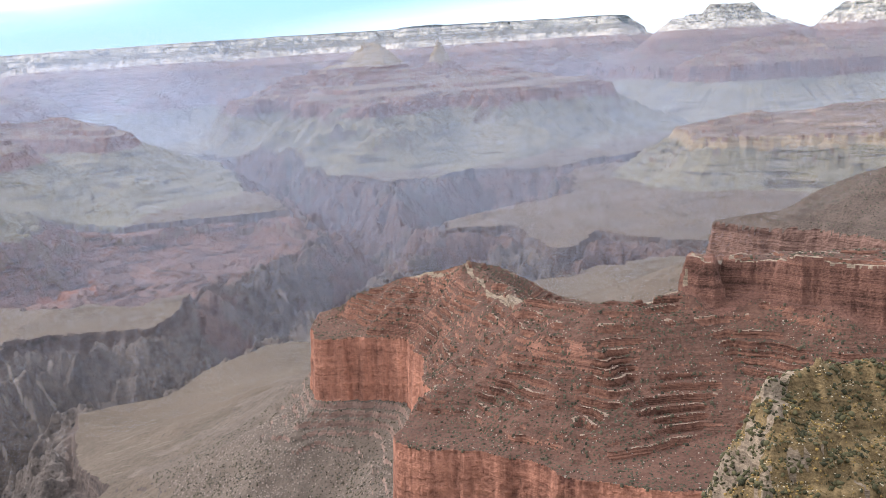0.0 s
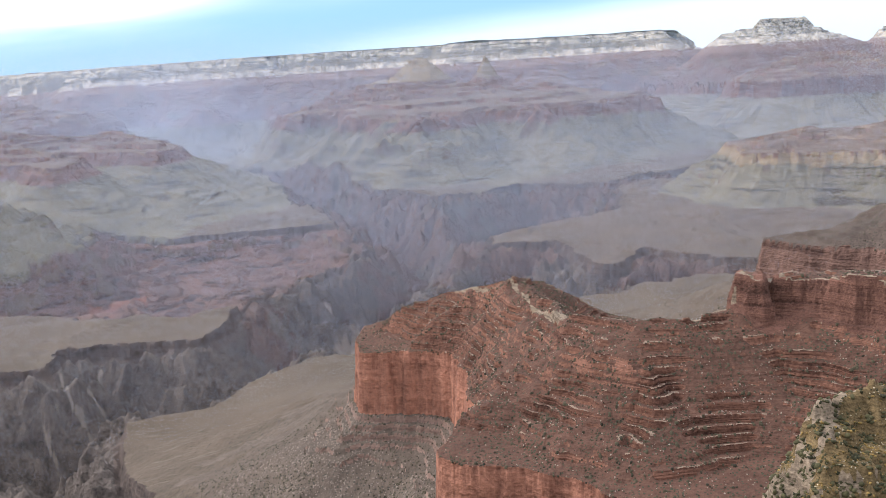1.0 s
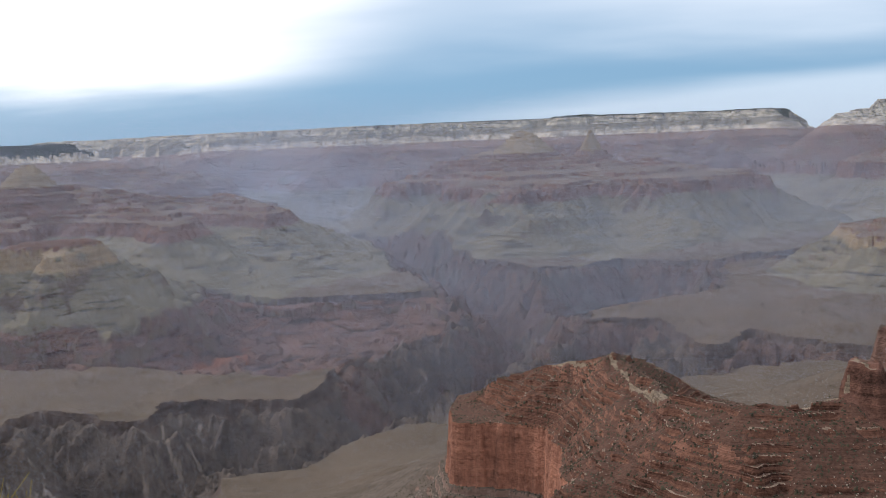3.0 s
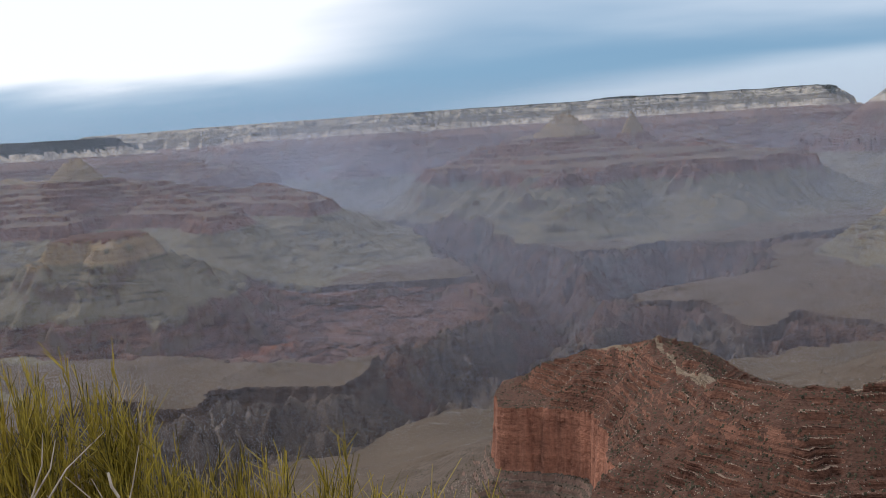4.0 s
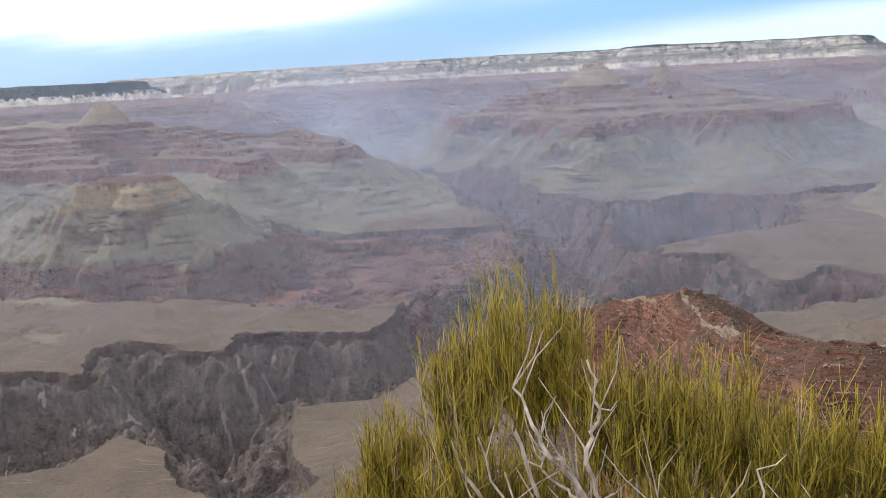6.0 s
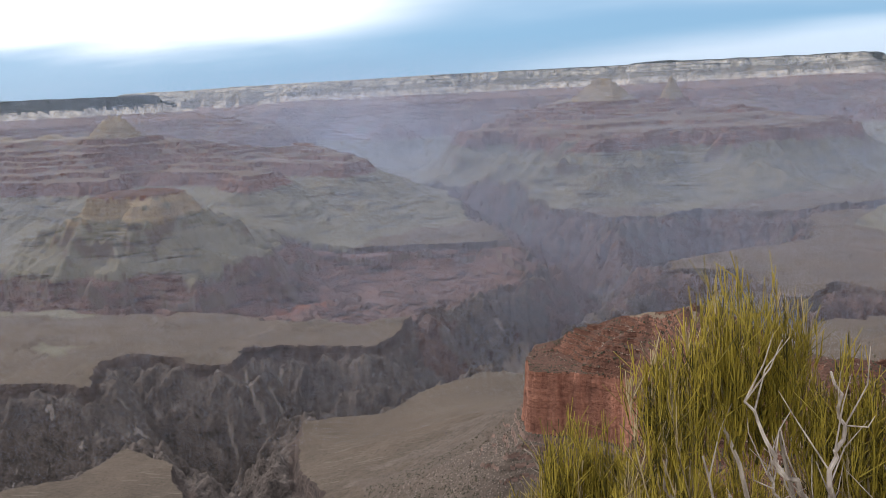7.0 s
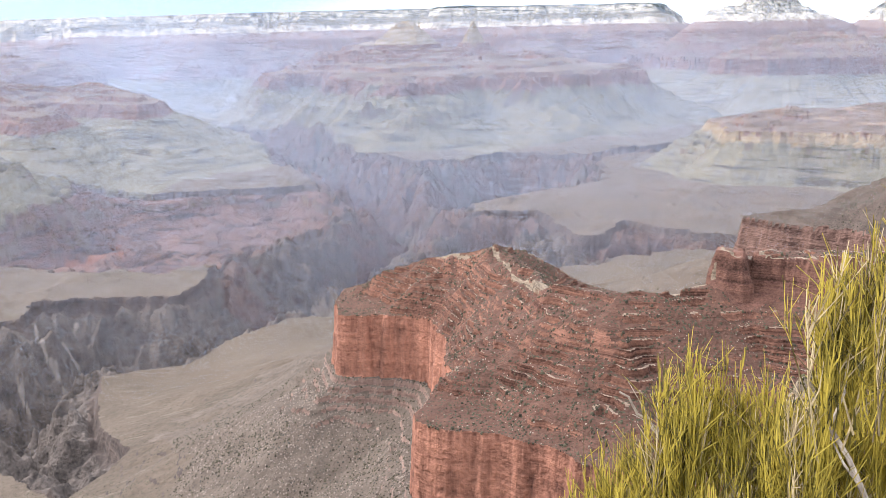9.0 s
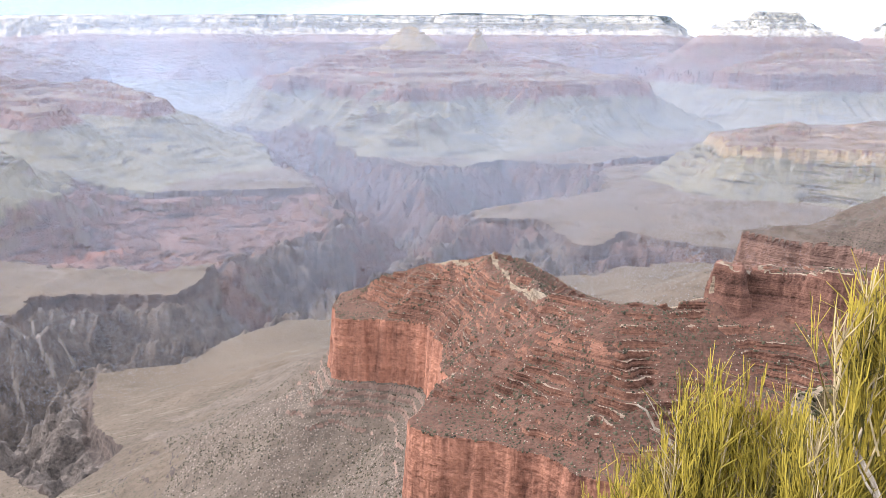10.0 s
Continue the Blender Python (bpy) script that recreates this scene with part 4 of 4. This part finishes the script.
def build_shrub():
    rnd = random.Random(5)
    shrub = tagged(new("shrub"), "bushy yellow-green joint-fir shrub with bare grey branches on the rim", "shrub")
    root = (0.17, 1.16, 0.0)
    crown = [(-0.29, 1.24, 1.0), (-0.25, 1.26, 1.04), (-0.215, 1.22, 1.09), (-0.188, 1.22, 1.16), (-0.155, 1.23, 1.135), (-0.115, 1.2, 1.13), (-0.06, 1.2, 1.10), (-0.09, 1.14, 1.15),
             (-0.068, 1.12, 1.30), (-0.045, 1.09, 1.335), (0.0, 1.10, 1.385), (0.03, 1.15, 1.31), (0.07, 1.14, 1.37), (0.118, 1.13, 1.29), (0.165, 1.10, 1.30), (0.205, 1.13, 1.255), (0.25, 1.10, 1.28),
             (0.31, 1.14, 1.25), (0.345, 1.09, 1.215), (0.395, 1.12, 1.235), (0.44, 1.10, 1.205), (0.50, 1.09, 1.235), (0.54, 1.13, 1.155)]
    lower = [(0.07, 1.08, 1.0), (0.12, 1.03, 1.03), (0.18, 1.0, 1.13), (0.23, 1.05, 1.17), (0.28, 1.0, 1.14), (0.33, 1.04, 1.13), (0.38, 1.01, 1.12), (0.43, 1.05, 1.12), (0.48, 1.02, 1.11), (0.53, 1.06, 1.08),
             (0.15, 1.2, 1.2), (0.24, 1.22, 1.2), (0.34, 1.22, 1.17), (0.44, 1.2, 1.15), (-0.24, 1.16, 1.02), (-0.17, 1.15, 1.05), (-0.10, 1.12, 1.05), (-0.02, 1.1, 1.05), (0.3, 0.98, 1.02), (0.42, 0.99, 1.0), (0.2, 0.97, 1.0)]
    for x, y, z in crown:
        broom(shrub, (x, y, z), 125, 0.24 if z > 1.22 else 0.2, 0.042, rnd, ((x - 0.12) * 0.12, (y - 1.1) * 0.1))
    for x, y, z in lower:
        broom(shrub, (x, y, z), 100, 0.2, 0.055, rnd, ((x - 0.12) * 0.15, (y - 1.1) * 0.2))
    under = [(0.02, 1.15, 0.99), (0.09, 1.17, 0.95), (0.15, 1.13, 0.97), (0.21, 1.15, 0.94), (0.28, 1.12, 0.97), (0.35, 1.14, 0.94), (0.42, 1.12, 0.95), (0.49, 1.13, 0.93), (0.12, 1.22, 1.06), (0.22, 1.18, 1.07), (0.32, 1.2, 1.05), (0.42, 1.18, 1.04)]
    under += [(0.03, 1.09, 0.90), (0.07, 1.12, 0.86), (0.10, 1.16, 0.93), (0.14, 1.18, 0.99), (0.19, 1.2, 0.98), (0.13, 1.12, 0.88), (0.17, 1.1, 0.84), (0.22, 1.1, 0.86), (0.27, 1.08, 0.87), (0.33, 1.08, 0.86), (0.39, 1.08, 0.86), (-0.04, 1.12, 0.95), (-0.1, 1.13, 0.92), (0.46, 1.08, 0.86),
              (0.0, 1.22, 1.12), (0.05, 1.24, 1.1), (0.09, 1.26, 1.07), (0.03, 1.2, 1.05), (0.1, 1.22, 1.04), (0.06, 1.16, 1.0), (-0.04, 1.2, 1.1), (0.01, 1.25, 1.02)]
    for x, y, z in under:
        broom(shrub, (x, y, z), 75, 0.2, 0.06, rnd, ((x - 0.12) * 0.15, (y - 1.1) * 0.2))
    for x, y, z in crown[::2] + lower[::3]:
        mid = (0.17 + (x - 0.17) * 0.6, 1.14 + (y - 1.14) * 0.5, 0.6 + (z - 0.6) * 0.45)
        limb(shrub, [root, (0.17 + (x - 0.17) * 0.2, 1.15, 0.35), mid, (x, y, z - 0.2)], 0.0075, 0.0025, rnd, 4)
    # the bare branches among the green
    limb(shrub, [(0.16, 1.1, 0.7), (0.125, 1.05, 1.04), (0.085, 1.04, 1.12), (0.045, 1.04, 1.18), (0.015, 1.05, 1.235)], 0.006, 0.0016, rnd, 8)
    limb(shrub, [(0.125, 1.05, 1.04), (0.10, 1.03, 1.15), (0.12, 1.04, 1.21), (0.105, 1.05, 1.27)], 0.0038, 0.0014, rnd, 6)
    limb(shrub, [(0.15, 1.06, 0.95), (0.11, 1.05, 1.08), (0.06, 1.05, 1.11), (0.04, 1.05, 1.15)], 0.0036, 0.0012, rnd, 9)
    limb(shrub, [(-0.05, 1.2, 0.75), (-0.15, 1.24, 0.95), (-0.19, 1.25, 1.0), (-0.215, 1.26, 1.045), (-0.251, 1.263, 1.088)], 0.004, 0.0013, rnd, 4)
    limb(shrub, [(0.2, 1.02, 0.85), (0.16, 1.0, 1.04), (0.19, 1.0, 1.12)], 0.0036, 0.0012, rnd, 8)


    for foot_at, tips in (((0.3, 1.0, 0.9), [(0.24, 0.98, 1.13), (0.33, 0.97, 1.12), (0.29, 0.99, 1.16)]), ((0.42, 1.0, 0.88), [(0.37, 0.97, 1.1), (0.46, 0.98, 1.09), (0.41, 0.99, 1.12)]), ((0.05, 1.06, 0.92), [(0.0, 1.06, 1.12), (-0.03, 1.05, 1.17)])):
        for tip in tips:
            mid = tuple(a * 0.55 + b * 0.45 + rnd.gauss(0, 0.012) for a, b in zip(foot_at, tip))
            limb(shrub, [(0.17, 1.12, 0.6), foot_at, mid, tip], 0.0036, 0.0013, rnd, 3)


def build_ledge():
    """The limestone ledge at the rim, on which the shrub grows and the walker stands."""
    bm = bmesh.new()
    bmesh.ops.create_grid(bm, x_segments=70, y_segments=60, size=1)
    for v in bm.verts:
        x, y = v.co.x * 5.5, v.co.y * 3.4 - 1.4
        n = noise.noise((x * 0.9, y * 0.9, 0.3)) * 0.10 + noise.noise((x * 3.1, y * 3.1, 1.3)) * 0.035
        edge = 1.55 + 0.35 * noise.noise((x * 0.7, 4.0, 2.0))
        v.co = (x, y, n - 0.02 - max(0.0, y - edge) * 3.2)
    me = bpy.data.meshes.new("ledge")
    bm.to_mesh(me)
    bm.free()
    me.materials.append(plain("limestone", (0.22, 0.19, 0.15), (0.48, 0.43, 0.35), 0.35, 0.9))
    ob = tagged(new("ledge", me), "rough pale limestone ledge at the canyon rim", "ground", kind="structure")
    skin = ob.modifiers.new("thickness", "SOLIDIFY")
    skin.thickness, skin.offset = 0.5, -1


build_ledge()
build_shrub()


# ---- scrub, boulders and junipers ----


def blob_mesh(count, seed, squash=0.75, coarse=False, spiky=False):
    """Lumpy many-sided shapes to scatter: returns corners and faces of some variants."""
    out = []
    rnd = random.Random(seed)
    for _ in range(count):
        bm = bmesh.new()
        if coarse:
            bmesh.ops.create_cone(bm, segments=5, radius1=0.55, radius2=0.34, depth=0.8, cap_ends=True, cap_tris=True)
            bmesh.ops.delete(bm, geom=[f for f in bm.faces if f.normal.z < -0.9], context="FACES")
            bmesh.ops.triangulate(bm, faces=bm.faces)
        else:
            bmesh.ops.create_icosphere(bm, subdivisions=1, radius=0.5)
        for v in bm.verts:
            v.co *= rnd.uniform(0.45, 1.35) if spiky else rnd.uniform(0.72, 1.25)
            v.co.z *= squash
        bm.verts.index_update()
        out.append((np.array([v.co[:] for v in bm.verts], np.float32), np.array([[v.index for v in f.verts] for f in bm.faces], np.int32)))
        bm.free()
    return out


def scatter(name, places, sizes, shapes, material, label, category, seed):
    """Many small lumps in one mesh."""
    r = np.random.default_rng(seed)
    vs, fs, base = [], [], 0
    for p, size in zip(places, sizes):
        v, f = shapes[r.integers(len(shapes))]
        a = r.uniform(0, 6.28)
        c, sn = math.cos(a), math.sin(a)
        w = v * size * r.uniform(0.8, 1.2, 3).astype(np.float32)
        w = np.stack([w[:, 0] * c - w[:, 1] * sn, w[:, 0] * sn + w[:, 1] * c, w[:, 2]], -1) + p
        vs.append(w)
        fs.append(f + base)
        base += len(v)
    v, f = np.concatenate(vs), np.concatenate(fs)
    me = bpy.data.meshes.new(name)
    me.vertices.add(len(v))
    me.vertices.foreach_set("co", v.astype(np.float32).ravel())
    me.loops.add(f.size)
    me.loops.foreach_set("vertex_index", f.ravel())
    me.polygons.add(len(f))
    me.polygons.foreach_set("loop_start", np.arange(0, f.size, 3, dtype=np.int32))
    me.update(calc_edges=True)
    me.materials.append(material)
    return tagged(new(name, me), label, category, kind="stuff")


def spots(owners, kinds_wanted, number, seed, near=0, far=2300, clump=140.0, bias=0.0, headings=(-40, 40)):
    """Random places on the land, in world metres, by mass and rock, thicker in patches."""
    X, Y, Z, owner, kind = LAND
    names = list(MAT)
    ok = np.isin(owner, owners) & np.isin(kind, [names.index(k) for k in kinds_wanted])
    dist = np.hypot(X, Y)
    head = np.degrees(np.arctan2(X, Y))
    ok &= (dist > near) & (dist < far) & (head > headings[0]) & (head < headings[1])
    i = np.flatnonzero(ok)
    r = np.random.default_rng(seed)
    # even over the ground: rows and columns lie closer together near by
    weight = (dist.ravel()[i] ** 2) * np.clip(0.45 + bias + fbm(X.ravel()[i], Y.ravel()[i], clump, 3, shift=40.0 + seed), 0.02, 1.5)
    pick = r.choice(i, min(number, len(i)), replace=False, p=weight / weight.sum())
    return np.stack([X.ravel()[pick] * S, Y.ravel()[pick] * S, Z.ravel()[pick] * S + EYE], -1).astype(np.float32)


def build_scatter():
    lumps, coarse, rough = blob_mesh(6, 3), blob_mesh(8, 4, 0.8, True), blob_mesh(8, 9, 0.85, spiky=True)
    green = plain("scrub_leaves", (0.016, 0.014, 0.008), (0.062, 0.053, 0.032), 0.6, 0.9, per_piece=0.8)
    grey = plain("scree_stone", (0.07, 0.053, 0.045), (0.22, 0.175, 0.145), 0.8, 0.95, per_piece=0.8)
    pale = plain("ledge_stone", (0.09, 0.067, 0.054), (0.27, 0.212, 0.172), 0.8, 0.95, per_piece=0.8)
    r = np.random.default_rng(11)
    p = spots([0], ["supai", "lip"], 11500, 1, bias=0.05, clump=90)
    scatter("scrub", p, r.uniform(0.35, 1.1, len(p)) * r.choice((1, 1, 1.6), len(p)), coarse, green, "dark green scrub dotted over the red butte", "scrub", 2)
    p = spots([0], ["supai", "lip", "crag"], 5000, 2, clump=70)
    scatter("boulders", p, r.uniform(0.3, 0.8, len(p)), coarse, pale, "pale broken stones strewn on the butte's ledges", "stones", 3)
    p = spots([0], ["scree"], 8000, 3, far=1800)
    scatter("scree", p, r.uniform(0.4, 1.2, len(p)), coarse, grey, "grey scree strewn below the red cliff", "stones", 4)
    p = spots([0], ["scree"], 4500, 12, far=1900)
    scatter("scree_brush", p, r.uniform(0.5, 1.3, len(p)), coarse, green, "dark brush dotted over the scree below the cliff", "scrub", 9)
    p = spots([0, -1], ["tonto"], 3000, 4, far=2700)
    scatter("sagebrush", p, r.uniform(0.4, 1.0, len(p)), coarse, green, "low dark brush dotted over the shale", "scrub", 5)
    p = spots([1], ["brush", "scree"], 1500, 5, far=3200)
    scatter("ridge_scrub", p, r.uniform(0.6, 1.6, len(p)), coarse, green, "dark scrub dotted over the farther ridge", "scrub", 6)
    p = spots([-5], ["spur", "crag"], 5200, 6, far=560, clump=22, bias=0.1, headings=(14, 34))
    scatter("spur_brush", p, r.uniform(0.3, 0.62, len(p)) * r.choice((1, 1, 1.4, 1.9), len(p)), rough, plain("olive_leaves", (0.016, 0.017, 0.008), (0.075, 0.068, 0.032), 0.12, 0.9, per_piece=0.7), "dark brush clumps on the stony spur", "scrub", 7)
    p = spots([-5], ["spur"], 3600, 16, far=560, clump=24, headings=(14, 34))
    scatter("ochre_brush", p, r.uniform(0.12, 0.34, len(p)) * r.choice((1, 1.3, 1.8), len(p)), rough, plain("ochre_leaves", (0.07, 0.048, 0.015), (0.25, 0.165, 0.055), 0.1, 0.9, per_piece=0.8), "ochre yellow brush on the stony spur", "scrub", 10)
    p = spots([-5], ["spur"], 2200, 7, far=560, clump=18, headings=(14, 34))
    scatter("spur_stones", p, r.uniform(0.08, 0.34, len(p)), lumps, plain("pale_stone", (0.16, 0.13, 0.09), (0.46, 0.39, 0.28), 0.5, 0.95, per_piece=0.8), "pale loose stones on the rim's spur", "stones", 8)


build_scatter()


def build_junipers():
    """Round dark junipers on the rim's spur: a short trunk and a crown of leaf clumps."""
    rnd = random.Random(21)
    leaf = plain("juniper_leaves", (0.014, 0.016, 0.007), (0.06, 0.062, 0.024), 0.25, 0.85, per_piece=0.8)
    makers = []
    for _ in range(3):
        tree = tagged(new("juniper"), "rounded dark green juniper on the stony spur", "tree", "junipers on the spur")
        v, f = [], []
        tube(v, f, [Vector((0, 0, -0.15)), Vector((0.03, 0.02, 0.2)), Vector((0.02, -0.03, 0.6))], 0.07, 0.03, 6)
        part("trunk", v, f, BARK, tree)
        v, f = [], []
        for _ in range(120):
            a, h = rnd.uniform(0, 6.28), rnd.random()
            rad = 0.55 * math.sqrt(max(0.0, 1 - (2 * h - 0.85) ** 2)) * rnd.uniform(0.5, 1.1)
            c = Vector((math.cos(a) * rad, math.sin(a) * rad, 0.1 + h * 1.0))
            for _ in range(3):
                d1 = Vector((rnd.gauss(0, 1), rnd.gauss(0, 1), rnd.gauss(0.4, 1))).normalized() * rnd.uniform(0.06, 0.14)
                d2 = d1.orthogonal().normalized() * rnd.uniform(0.03, 0.07)
                k = len(v)
                v.extend((c - d1 * 0.4 - d2, c - d1 * 0.4 + d2, c + d1, c + d1 * 0.3 + Vector((0, 0, 0.05))))
                f.extend(((k, k + 1, k + 2), (k, k + 2, k + 3), (k + 1, k + 3, k + 2)))
        part("crown", v, f, leaf, tree)
        makers.append(tree)
    places = spots([-5], ["spur", "crag"], 130, 9, far=560, clump=45, headings=(15, 34))
    for n, p in enumerate(places):
        m = Matrix.Translation(Vector(p.tolist())) @ pose(0, 0, 0, 0, 0, rnd.uniform(0, 360)) @ Matrix.Diagonal((*([rnd.uniform(0.5, 1.15)] * 3), 1))
        if n < 3:
            makers[n].matrix_world = m
        else:
            copy_thing(makers[n % 3], m)


build_junipers()
